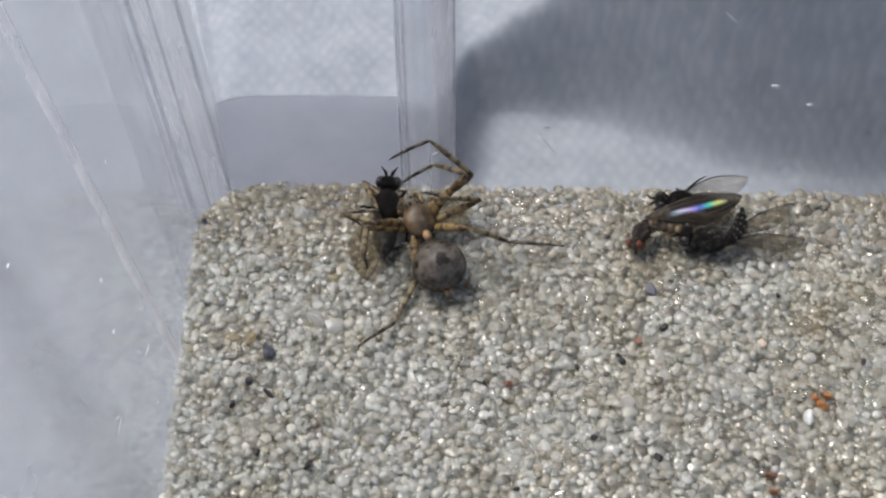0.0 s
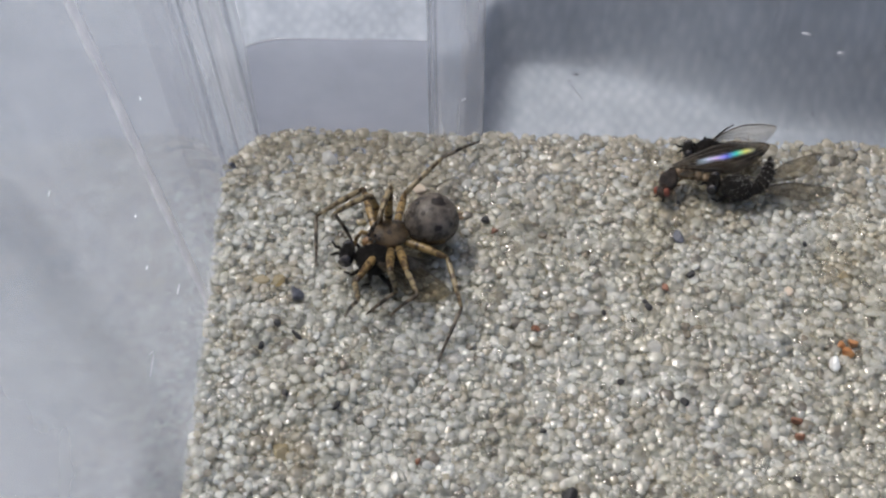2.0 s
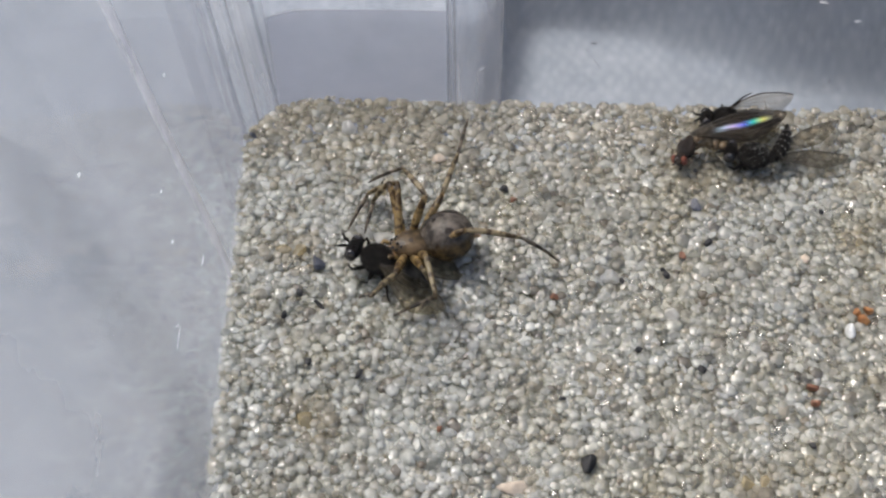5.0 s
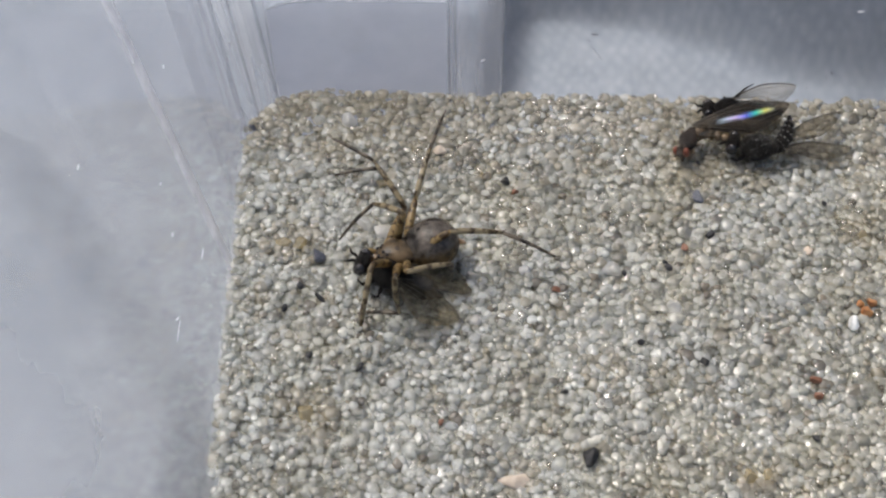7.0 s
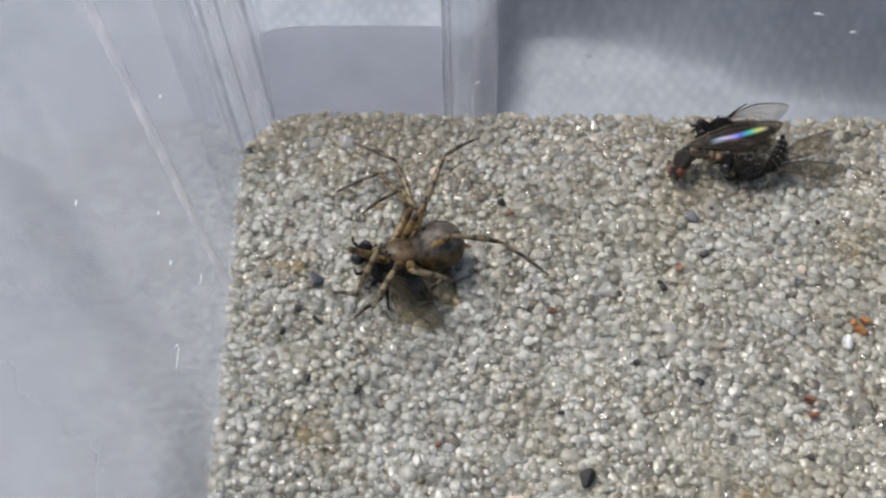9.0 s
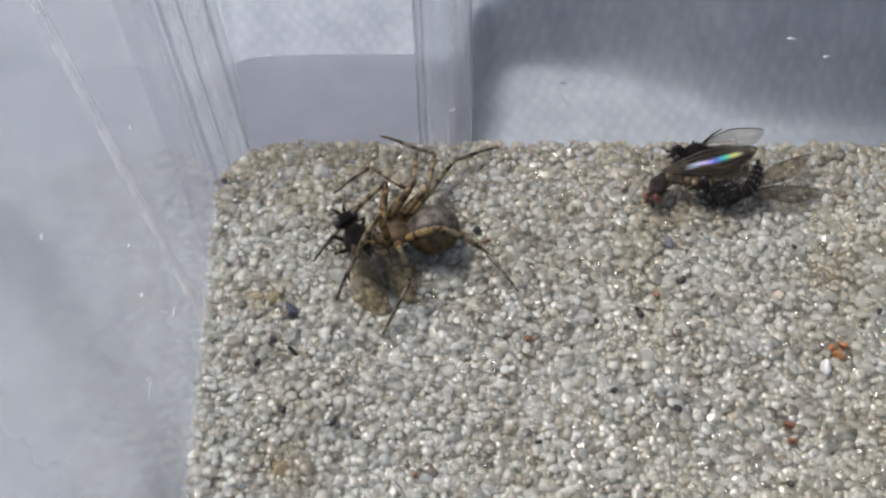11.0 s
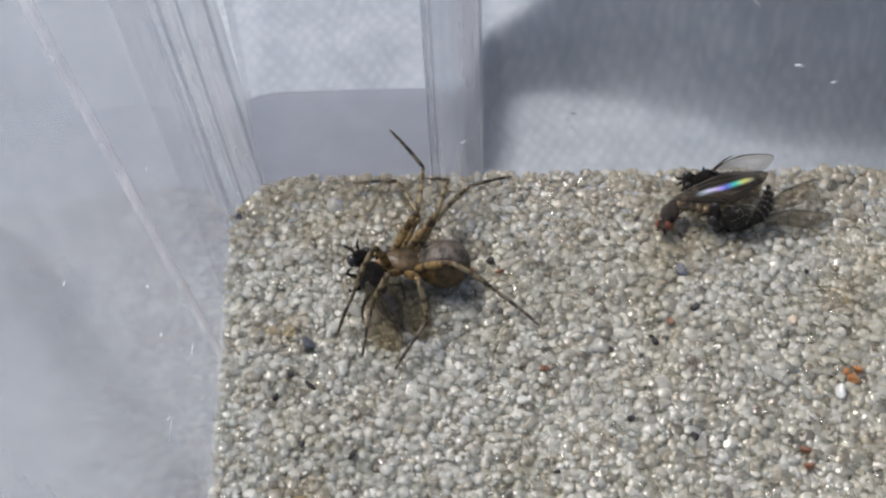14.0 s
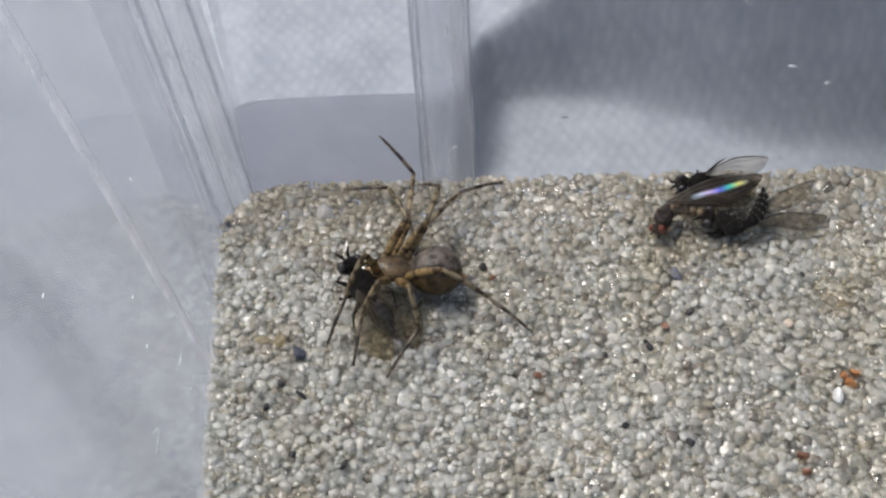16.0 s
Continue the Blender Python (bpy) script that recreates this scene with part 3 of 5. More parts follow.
M_FANG = coat("spider_jaw", (0.16, 0.09, 0.04), (0.33, 0.21, 0.11), 4.0, 0.3)
M_EYE_DARK = coat("dark_eye", (0.01, 0.01, 0.012), (0.025, 0.02, 0.02), 8.0, 0.15, 0.6)

M_FLY_BLACK = coat("fly_black", (0.004, 0.0036, 0.0033), (0.015, 0.0125, 0.011), 9.0, 0.38, 0.16, 0.08)
M_FLY_GREY = coat("fly_dark_grey", (0.010, 0.009, 0.008), (0.042, 0.037, 0.031), 6.0, 0.45, 0.3, 0.03)
M_FLY_BROWN = coat("fly_brown", (0.006, 0.004, 0.003), (0.036, 0.019, 0.010), 7.0, 0.25, 0.6, 0.07)
M_FLY_OCHRE = coat("fly_ochre", (0.05, 0.032, 0.016), (0.17, 0.115, 0.06), 3.0, 0.4, 0.5, 0.02)
M_FLY_RED = coat("fly_red_eye", (0.09, 0.020, 0.010), (0.20, 0.050, 0.022), 9.0, 0.35, 0.5, 0.02)
M_BAND = coat("fly_pale_band", (0.07, 0.068, 0.06), (0.22, 0.21, 0.19), 7.0, 0.35, 0.5, 0.02)
M_FLECK = coat("fly_silver_fleck", (0.10, 0.10, 0.09), (0.30, 0.29, 0.27), 7.0, 0.35, 0.5, 0.02)
M_WING = insect_wing("fly_wing", 0.14, tint=(0.4, 0.37, 0.32))
M_WING_SMOKY = insect_wing("fly_wing_smoky", 0.10, tint=(0.17, 0.15, 0.11), pane=(0.91, 0.875, 0.80))
M_WING_GREY = insect_wing("fly_wing_grey", 0.14, tint=(0.13, 0.12, 0.10), pane=(0.85, 0.83, 0.79))
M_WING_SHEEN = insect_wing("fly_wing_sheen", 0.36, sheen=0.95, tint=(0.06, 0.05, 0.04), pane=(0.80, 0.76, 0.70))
M_VEIN = coat("wing_vein", (0.02, 0.016, 0.012), (0.06, 0.046, 0.032), 6.0, 0.5)


# ---------------------------------------------------------------- flies
def wing_outline(length, width, k):
    """Half-widths of a rounded wing blade, fore and hind, at k from root to tip."""
    fore = width * 0.36 * math.sin(math.pi * k ** 0.62) ** 0.5 * (0.30 + 0.70 * min(1, k * 2.0))
    hind = -width * 0.64 * math.sin(math.pi * k ** 0.85) ** 0.6 * (0.20 + 0.80 * min(1, k * 1.7))
    return fore, hind


def wing_mesh(length, width, cup=0.06):
    bm = bmesh.new()
    rows, cols = 19, 7
    grid = []
    for i in range(rows):
        k = 0.5 - 0.5 * math.cos(math.pi * (0.06 + 0.938 * i / (rows - 1)))
        fore, hind = wing_outline(length, width, k)
        line = []
        for j in range(cols):
            s = j / (cols - 1)
            y = fore + (hind - fore) * s
            line.append((length * k, y, cup * math.sin(math.pi * s) + 0.03 * math.sin(5 * k) + 0.012 * math.sin(9 * s + 3 * k)))
        grid.append(line)
    for z in (0.006, -0.006):
        vs = [[bm.verts.new((x, y, h + z)) for x, y, h in line] for line in grid]
        for a, b in zip(vs, vs[1:]):
            for j in range(cols - 1):
                f = (a[j], a[j + 1], b[j + 1], b[j])
                bm.faces.new(f if z < 0 else f[::-1])
    bmesh.ops.remove_doubles(bm, verts=bm.verts, dist=0.0001)
    return bm, grid


def vein_mesh(grid, thick=0.013):
    bm = bmesh.new()
    cols = len(grid[0])
    for j0, j1, last in ((0, 0, len(grid)), (1, 1, 17), (2, 3, 17), (3, 4, 16), (5, 6, 12)):
        pts = []
        for i in range(0, last):
            k = i / (len(grid) - 1)
            j = min(cols - 1, round(j0 + (j1 - j0) * k))
            pts.append(Vector(grid[i][j]) + Vector((0, 0, 0.004)))
        r = thick * (1.7 if j0 == 0 else 0.8)
        tube(bm, pts, [r * (1 - 0.55 * i / len(pts)) for i in range(len(pts))], 5)
    cross = [Vector(grid[9][j]) for j in (2, 3, 4)]
    tube(bm, cross, [thick * 0.7] * 3, 5)
    return bm


def build_fly(name, label, head, thorax, abdomen, eye_mat, wings, legs, curl=0.0, sway=0.0, banded=False, hairy=30, seed=1, size=1.0, belly_scale=1.0, belly_step=0.185, sway_from=0.0, ring=0.17, eye_size=1.0):
    """A small fly with its thorax at its origin, facing +x. wings: (side, sweep, lift, twist, length, width, material); legs: (side, root x, knee, foot)."""
    rng = np.random.default_rng(seed)
    fly = new(name)
    tagged(fly, label, "fly", "flies in the box")
    s = size
    bm = bmesh.new()
    ball = ellipsoid(bm, (0, 0, 0.02 * s), (0.46 * s, 0.36 * s, 0.36 * s), form=lambda p: Vector((p.x, p.y * (1 - 0.12 * p.x * p.x), p.z * (1 + 0.08 * p.x))))
    spots = [(v.co.copy(), v.co.normalized()) for v in ball if v.co.z > 0]
    rng.shuffle(spots)
    bristles(bm, rng, spots[:hairy], 0.17 * s)
    ellipsoid(bm, (-0.40 * s, 0, 0.14 * s), (0.15 * s, 0.18 * s, 0.12 * s), seg=14, rings=10)
    chest = part("thorax", bm, thorax, fly)
    if banded:
        bm = bmesh.new()
        for p, d in spots[hairy:hairy + 110]:
            ellipsoid(bm, (p + Vector(rng.normal(0, 0.04, 3))).normalized() * p.length * 1.012, rng.uniform(0.006, 0.018, 3) * s, (0, 0, rng.uniform(0, 180)), 6, 4)
        part("pale_fleck", bm, M_FLECK, chest, "scattered silvery flecks")
    bm = bmesh.new()
    ball = ellipsoid(bm, (0.60 * s, 0, -0.02 * s), (0.21 * s, 0.29 * s, 0.27 * s), form=lambda p: Vector((p.x * (1 if p.x > 0 else 0.75), p.y, p.z)))
    bristles(bm, rng, [(v.co.copy(), (v.co - Vector((0.6 * s, 0, 0))).normalized()) for v in ball if v.co.z > 0.1 * s][:14], 0.10 * s)
    tube(bm, [(0.62 * s, 0, -0.2 * s), (0.66 * s, 0, -0.34 * s), (0.74 * s, 0, -0.42 * s)], [0.07 * s, 0.05 * s, 0.06 * s], 8)
    hd = part("head", bm, head, fly)
    for side in (1, -1):
        bm = bmesh.new()
        ellipsoid(bm, (0.63 * s, side * 0.20 * s, 0.02 * s), (0.15 * s * eye_size, 0.12 * s * eye_size, 0.20 * s * eye_size), seg=16, rings=12)
        part("eye", bm, eye_mat, hd)
        bm = bmesh.new()
        tube(bm, [(0.78 * s, side * 0.06 * s, 0.06 * s), (0.86 * s, side * 0.08 * s, 0.08 * s), (0.93 * s, side * 0.11 * s, 0.03 * s), (1.03 * s, side * 0.20 * s, 0.10 * s)],
             [0.03 * s, 0.045 * s, 0.035 * s, 0.006 * s], 6)
        part("antenna", bm, head, hd)
    # abdomen of overlapping rings along a curved line
    ab = None
    x, y, z, turn = -0.42 * s, 0.0, 0.0, 0.0
    rings = 6
    for k in range(rings):
        u = k / (rings - 1)
        r = 0.345 * s * math.sin(math.pi * (0.30 + 0.62 * u)) ** 0.8 * belly_scale
        a, lift = math.pi + sway_from + sway * u, -curl * u
        step = belly_step * s
        x, y, z = x + step * math.cos(a), y + step * math.sin(a), z + step * math.sin(lift)
        bm = bmesh.new()
        ellipsoid(bm, (x, y, z), (ring * s, r, r * 0.92), (0, math.degrees(lift), math.degrees(a)), 18, 10)
        if ab is None:
            ab = part("abdomen", bm, abdomen, fly)
        else:
            part("abdomen_ring", bm, abdomen, ab)
        if banded and k < rings - 1:
            bm = bmesh.new()
            bx, by, bz = x + 0.5 * step * math.cos(a), y + 0.5 * step * math.sin(a), z + 0.5 * step * math.sin(lift)
            for q in range(7):
                w = math.pi * (q / 6 * 1.2 - 0.1)
                sideways = Vector((-math.sin(a), math.cos(a), 0))
                c = Vector((bx, by, bz)) + sideways * (r * 0.99 * math.cos(w)) + Vector((0, 0, r * 0.92 * math.sin(w)))
                ellipsoid(bm, c, (0.012 * s, 0.036 * s, 0.036 * s), (0, 0, math.degrees(a)), 8, 6)
            part("pale_band", bm, M_BAND, ab, "row of pale flecks")
    for side, sweep, lift, twist, length, width, mat in wings:
        if lift == "free":               # laid later, by its own root and tip
            bm, grid = wing_mesh(length, width)
            w = part("wing", bm, mat, fly)
            part("vein", vein_mesh(grid), M_VEIN, w)
            continue
        bm, grid = wing_mesh(length * s, width * s)
        if side < 0:
            for v in bm.verts:
                v.co.y = -v.co.y
            bmesh.ops.reverse_faces(bm, faces=bm.faces)
            grid = [[(a, -b, c) for a, b, c in line] for line in grid]
        w = part("wing", bm, mat, fly)
        w.matrix_basis = pose(-0.05 * s * MM, side * 0.24 * s * MM, 0.24 * s * MM, 0, 0, 180 - side * sweep) @ pose(0, 0, 0, twist, -lift, 0)
        part("vein", vein_mesh(grid), M_VEIN, w)
    for side, rx, knee, foot in legs:
        bm = bmesh.new()
        root = Vector((rx * s, side * 0.20 * s, -0.22 * s))
        knee, foot = Vector((knee[0] * s, side * knee[1] * s, knee[2] * s)), Vector((foot[0] * s, side * foot[1] * s, foot[2] * s))
        ankle = knee.lerp(foot, 0.55) + Vector((0.03, 0, 0.03)) * s
        tube(bm, [root, root.lerp(knee, 0.5), knee, ankle, foot], [0.05 * s, 0.055 * s, 0.035 * s, 0.026 * s, 0.014 * s], 7)
        bristles(bm, rng, [(knee.lerp(ankle, q), Vector((0, side * 0.6, 0.8)).normalized()) for q in (0.2, 0.45, 0.7)], 0.07 * s, 0.005)
        part("leg", bm, thorax if hairy > 20 else M_FLY_OCHRE, fly)
    return fly


def lay_wing(wing, root, tip, roll):
    """Lay a wing from root to tip, both in the box's millimetres; roll turns the blade about its length."""
    root, tip = Vector(root), Vector(tip)
    d = (tip - root).normalized()
    y = Vector((0, 0, 1)).cross(d).normalized()
    m = Matrix((d, y, d.cross(y))).transposed().to_4x4()
    wing.matrix_basis = wing.parent.matrix_basis.inverted() @ Matrix.Translation(root * MM) @ m @ pose(0, 0, 0, roll, 0, 0)


CURLED = [(1, 0.25, (0.45, 0.45, -0.10), (0.60, 0.22, -0.42)), (-1, 0.25, (0.48, 0.42, -0.08), (0.55, 0.15, -0.42)),
          (1, 0.02, (0.02, 0.62, -0.05), (0.16, 0.50, -0.45)), (-1, 0.02, (0.04, 0.60, -0.12), (-0.08, 0.70, -0.46)),
          (1, -0.2, (-0.45, 0.55, -0.05), (-0.62, 0.62, -0.48)), (-1, -0.2, (-0.42, 0.52, -0.08), (-0.75, 0.48, -0.48))]


def build_dead_flies():
    a = build_fly("dead_fly", "dead brown fly with red eyes and a rainbow-sheened wing", M_FLY_BROWN, M_FLY_BROWN, M_FLY_OCHRE, M_FLY_RED,
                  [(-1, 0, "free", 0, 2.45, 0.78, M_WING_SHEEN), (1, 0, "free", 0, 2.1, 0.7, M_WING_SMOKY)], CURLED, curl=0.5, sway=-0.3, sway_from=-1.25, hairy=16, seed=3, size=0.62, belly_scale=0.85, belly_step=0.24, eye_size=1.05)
    a.matrix_basis = pose(4.68 * MM, 0.22 * MM, 0.36 * MM, 0, 0, -119) @ pose(0, 0, 0, 20, 0, 0)
    b = build_fly("dead_fly", "dead blackish fly with pale-banded abdomen and two smoky wings", M_FLY_BLACK, M_FLY_BLACK, M_FLY_BLACK, M_EYE_DARK,
                  [(-1, 0, "free", 0, 2.0, 0.50, M_WING_GREY), (1, 0, "free", 0, 1.9, 0.6, M_WING_GREY)], CURLED[:2], curl=-0.2, sway=0.7, sway_from=0.95, banded=True, hairy=34, seed=4, size=0.90, belly_scale=0.60, belly_step=0.17)
    b.matrix_basis = pose(6.26 * MM, -0.02 * MM, 0.40 * MM, 0, 0, 166) @ pose(0, 0, 0, -8, 0, 0)
    c = build_fly("dead_fly", "dead black fly with one clear wing raised, against the clear wall", M_FLY_BLACK, M_FLY_BLACK, M_FLY_BLACK, M_EYE_DARK,
                  [(-1, 0, "free", 0, 1.5, 0.62, M_WING)], CURLED[:4] + [(-1, 0.0, (-0.15, 0.05, 0.62), (-0.62, 0.20, 1.02))], curl=0.2, hairy=26, seed=5, size=0.78)
    c.matrix_basis = pose(5.68 * MM, 1.04 * MM, 0.48 * MM, 0, 0, 180)
    for fly, lays in ((a, (((4.72, 0.36, 0.70), (7.05, 1.00, 0.74), 30), ((4.9, 0.2, 0.55), (6.8, 0.75, 0.40), 10))),
                      (b, (((6.72, 0.02, 0.45), (8.38, 1.08, 0.34), 12), ((6.70, -0.09, 0.38), (8.50, 0.16, 0.17), -6))),
                      (c, (((5.72, 1.05, 0.85), (7.16, 1.22, 1.12), 35),))):
        bpy.context.view_layer.update()
        for wing, (root, tip, roll) in zip([o for o in fly.children if o.name.startswith("wing")], lays):
            lay_wing(wing, root, tip, roll)
    return a, b, c


build_dead_flies()
prey = build_fly("caught_fly", "small black fly with smoky wings held by the spider", M_FLY_BLACK, M_FLY_BLACK, M_FLY_GREY, M_EYE_DARK,
                 [(1, 4, -9, 6, 1.8, 0.9, M_WING_SMOKY), (-1, 2, -11, -6, 1.85, 0.95, M_WING_SMOKY)], CURLED, curl=0.25, hairy=34, seed=6, size=1.0, belly_scale=0.85, belly_step=0.115, ring=0.22)

# ---------------------------------------------------------------- the spider
HIPS = {1: (0.26, 0.22, -0.10), 2: (0.10, 0.32, -0.12), 3: (-0.08, 0.32, -0.12), 4: (-0.24, 0.22, -0.10)}
SPANS = {1: (1.42, 1.35, 1.20), 2: (1.36, 1.18, 1.10), 3: (1.22, 1.05, 1.32), 4: (1.12, 1.25, 1.30)}


def limb(name, length, radii, mat, parent, rng, hairs=14):
    """A leg joint lying along +x from its own origin, a little bowed, with short hairs."""
    bm = bmesh.new()
    n = 9
    pts, rad = [], []
    for i in range(n):
        k = i / (n - 1)
        pts.append((length * k, 0, 0.035 * math.sin(math.pi * k)))
        a, b, c = radii
        rad.append((a + (b - a) * k * 2 if k < 0.5 else b + (c - b) * (k - 0.5) * 2) * (0.72 if i in (0, n - 1) else 1))
    tube(bm, pts, rad, 9)
    spots = []
    for _ in range(hairs):
        k, w = rng.uniform(0.1, 0.97), rng.uniform(0, 6.28)
        d = Vector((0.5, math.cos(w), math.sin(w))).normalized()
        spots.append((Vector((length * k, 0, 0.035 * math.sin(math.pi * k))) + Vector((0, math.cos(w), math.sin(w))) * radii[1] * 0.7, d))
    bristles(bm, rng, spots, 0.11, 0.006)
    return part(name, bm, mat, parent)


def build_spider():
    rng = np.random.default_rng(11)
    spider = new("spider")
    tagged(spider, "small tan spider with a round grey-brown spotted abdomen, gripping a fly", "spider")
    bm = bmesh.new()
    ellipsoid(bm, (0.02, 0, 0.0), (0.50, 0.40, 0.25), form=lambda p: Vector((p.x, p.y * (1.0 - 0.30 * max(0, p.x) - 0.06 * max(0, -p.x)), p.z * (1 + 0.25 * p.x))), seg=28, rings=18)
    shell = part("carapace", bm, M_CARAPACE, spider, "tan shield with dark dots")
    for x, y, z, r in ((0.47, 0.06, 0.12, 0.042), (0.47, -0.06, 0.12, 0.042), (0.42, 0.17, 0.13, 0.034), (0.42, -0.17, 0.13, 0.034),
                       (0.36, 0.08, 0.22, 0.034), (0.36, -0.08, 0.22, 0.034), (0.30, 0.17, 0.18, 0.034), (0.30, -0.17, 0.18, 0.034)):
        bm = bmesh.new()
        ellipsoid(bm, (x, y, z), (r, r, r), seg=10, rings=8)
        part("eye", bm, M_EYE_DARK, shell)
    for side in (1, -1):
        bm = bmesh.new()
        tube(bm, [(0.42, side * 0.09, -0.02), (0.56, side * 0.10, -0.12), (0.60, side * 0.07, -0.28), (0.57, side * 0.03, -0.36)], [0.08, 0.10, 0.06, 0.015], 9)
        part("chelicera", bm, M_FANG, spider)
        bm = bmesh.new()
        tube(bm, [(0.34, side * 0.20, -0.10), (0.58, side * 0.27, 0.06), (0.74, side * 0.20, -0.02), (0.84, side * 0.10, -0.18)], [0.05, 0.055, 0.05, 0.035], 8)
        part("palp", bm, M_FEMUR, spider)
    bm = bmesh.new()
    tube(bm, [(-0.40, 0, 0.02), (-0.62, 0, 0.06)], [0.10, 0.09], 10)
    part("waist", bm, M_FANG, spider)
    bm = bmesh.new()
    ball = ellipsoid(bm, (0, 0, 0), (0.64, 0.62, 0.57), form=lambda p: Vector((p.x, p.y * (1 - 0.10 * p.x), p.z * (1 - 0.06 * p.x))), seg=36, rings=24)
    bristles(bm, rng, [(v.co.copy(), v.co.normalized()) for v in ball if v.co.z > -0.2][::9], 0.07, 0.005)
    belly = part("abdomen", bm, M_ABDOMEN, spider, "round grey-brown abdomen with dark marks")
    belly.location = (-1.0 * MM, 0, 0.06 * MM)
    for side in (1, -1):
        bm = bmesh.new()
        tube(bm, [(-0.62, side * 0.06, -0.16), (-0.76, side * 0.07, -0.22)], [0.06, 0.03], 8)
        part("spinneret", bm, M_FANG, belly)
    legs = {}
    for side, sign in (("L", 1), ("R", -1)):
        for k in (1, 2, 3, 4):
            a, b, c = SPANS[k]
            legs[side + str(k)] = (limb("femur", a, (0.085, 0.10, 0.065), M_FEMUR, spider, rng), limb("tibia", b, (0.066, 0.066, 0.046), M_TIBIA, spider, rng),
                                   limb("metatarsus", c, (0.050, 0.042, 0.026), M_TARSUS, spider, rng))
    return spider, legs, belly


spider, spider_legs, spider_belly = build_spider()


# ---------------------------------------------------------------- single grains that stand out from the sand
def pebble(name, label, mat, x, y, r, stretch=(1, 1, 1), turn=0, z=0.05, seed=0):
    rng = np.random.default_rng(seed + 100)
    bm = bmesh.new()
    bmesh.ops.create_icosphere(bm, subdivisions=3, radius=1)
    cuts = [(Vector(rng.normal(size=3)).normalized(), rng.uniform(0.45, 0.80)) for _ in range(8)]
    for v in bm.verts:
        v.co *= 1 + 0.10 * noise.noise(v.co * 1.4 + Vector((seed * 3.7, 0, 0)))
        for d, h in cuts:
            over = v.co.dot(d) - h
            if over > 0:
                v.co -= d * over
        v.co = Vector([c * r * q for c, q in zip(v.co, stretch)])
    ob = part(name, bm, mat)
    ob.matrix_basis = pose(x * MM, y * MM, (sand_level(x, y) + z) * MM, 6 * (seed % 3), 5 * (seed % 4), turn)
    return tagged(ob, label, "grain", "odd grains in the sand")


def grain_coat(name, dark, light, rough=0.4, clear=0.0):
    m = coat(name, dark, light, 5.0, rough, 0.5, 0.02)
    if clear:
        n, l = m.node_tree.nodes, m.node_tree.links
        tr = n.new("ShaderNodeBsdfTranslucent")
        tr.inputs["Color"].default_value = (*light, 1)
        to_output(n, l, mixed(n, l, clear, n["Principled BSDF"].outputs["BSDF"], tr.outputs["BSDF"]).outputs["Shader"])
    return m


G_BLACK = grain_coat("black_mineral", (0.008, 0.008, 0.010), (0.026, 0.025, 0.025), 0.55)
G_SLATE = grain_coat("slate_mineral", (0.03, 0.034, 0.046), (0.10, 0.105, 0.13), 0.35)
G_RUST = grain_coat("rust_mineral", (0.14, 0.055, 0.03), (0.30, 0.15, 0.09), 0.4, 0.2)
G_ORANGE = grain_coat("orange_mineral", (0.30, 0.12, 0.04), (0.52, 0.27, 0.11), 0.35, 0.3)
G_YELLOW = quartz("yellow_quartz", [(0.0, (0.74, 0.63, 0.40)), (1.0, (0.82, 0.73, 0.52))], clear=(0.6, 0.9))
G_TAN = grain_coat("tan_mineral", (0.50, 0.41, 0.32), (0.66, 0.57, 0.47), 0.4, 0.2)

for k, (x, y, r) in enumerate(BLACKS):
    pebble("dark_grain", "black angular mineral grain lying on the pale sand", G_BLACK, x, y, r * 0.85, (1.15, 0.85, 0.8), 37 * k, 0.07, k)
pebble("slate_grain", "blue-grey elongated stone grain on the pale sand", G_SLATE, -3.94, -2.84, 0.20, (1.15, 0.8, 0.8), -52, 0.10, 41)
pebble("slate_grain", "blue-grey stone grain half sunk in the sand", G_SLATE, 4.84, -1.19, 0.17, (0.8, 1.2, 0.7), 10, 0.05, 42)
pebble("dark_grain", "dark thin splinter lying on the sand", G_BLACK, -3.85, -3.92, 0.20, (1.2, 0.28, 0.35), -45, 0.10, 43)
pebble("dark_grain", "dark grain wedged in the sand by the box corner", G_SLATE, -5.74, 0.80, 0.11, (0.8, 1.1, 1.0), 15, 0.04, 44)
for k, (x, y, r) in enumerate(RUSTS):
    pebble("rust_grain", "reddish brown mineral grain on the pale sand", G_RUST, x, y, r * 0.85, (1.1, 0.85, 0.8), 50 * k, 0.06, 50 + k)
for k, (x, y, r) in enumerate(ORANGES):
    pebble("orange_grain", "bright orange mineral grain on the pale sand", G_ORANGE, x, y, r, (1, 0.9, 0.8), 40 * k, 0.08, 60 + k)
for k, (x, y, r) in enumerate(YELLOWS):
    pebble("yellow_grain", "ochre-yellow quartz grain in the pale sand", G_YELLOW, x, y, r, (1.1, 0.9, 0.7), 33 * k, -0.02, 70 + k)
for k, (x, y, r) in enumerate(TANS):
    pebble("tan_grain", "tan feldspar grain in the pale sand", G_TAN, x, y, r, (1.2, 0.9, 0.6), 25 * k, -0.03, 80 + k)
for k, (x, y, r) in enumerate(MILKS):
    pebble("milky_grain", "large milky white quartz grain in the sand", M_MILK, x, y, r * 0.88, (1.05, 0.95, 0.7), 61 * k, 0.0, 90 + k)


G_WHITE = grain_coat("white_mineral", (0.70, 0.71, 0.70), (0.84, 0.85, 0.84), 0.25, 0.3)
pebble("white_grain", "smooth white oval grain lying beside the orange grains", G_WHITE, 7.95, -4.52, 0.20, (0.72, 1.1, 0.75), -12, 0.10, 120)


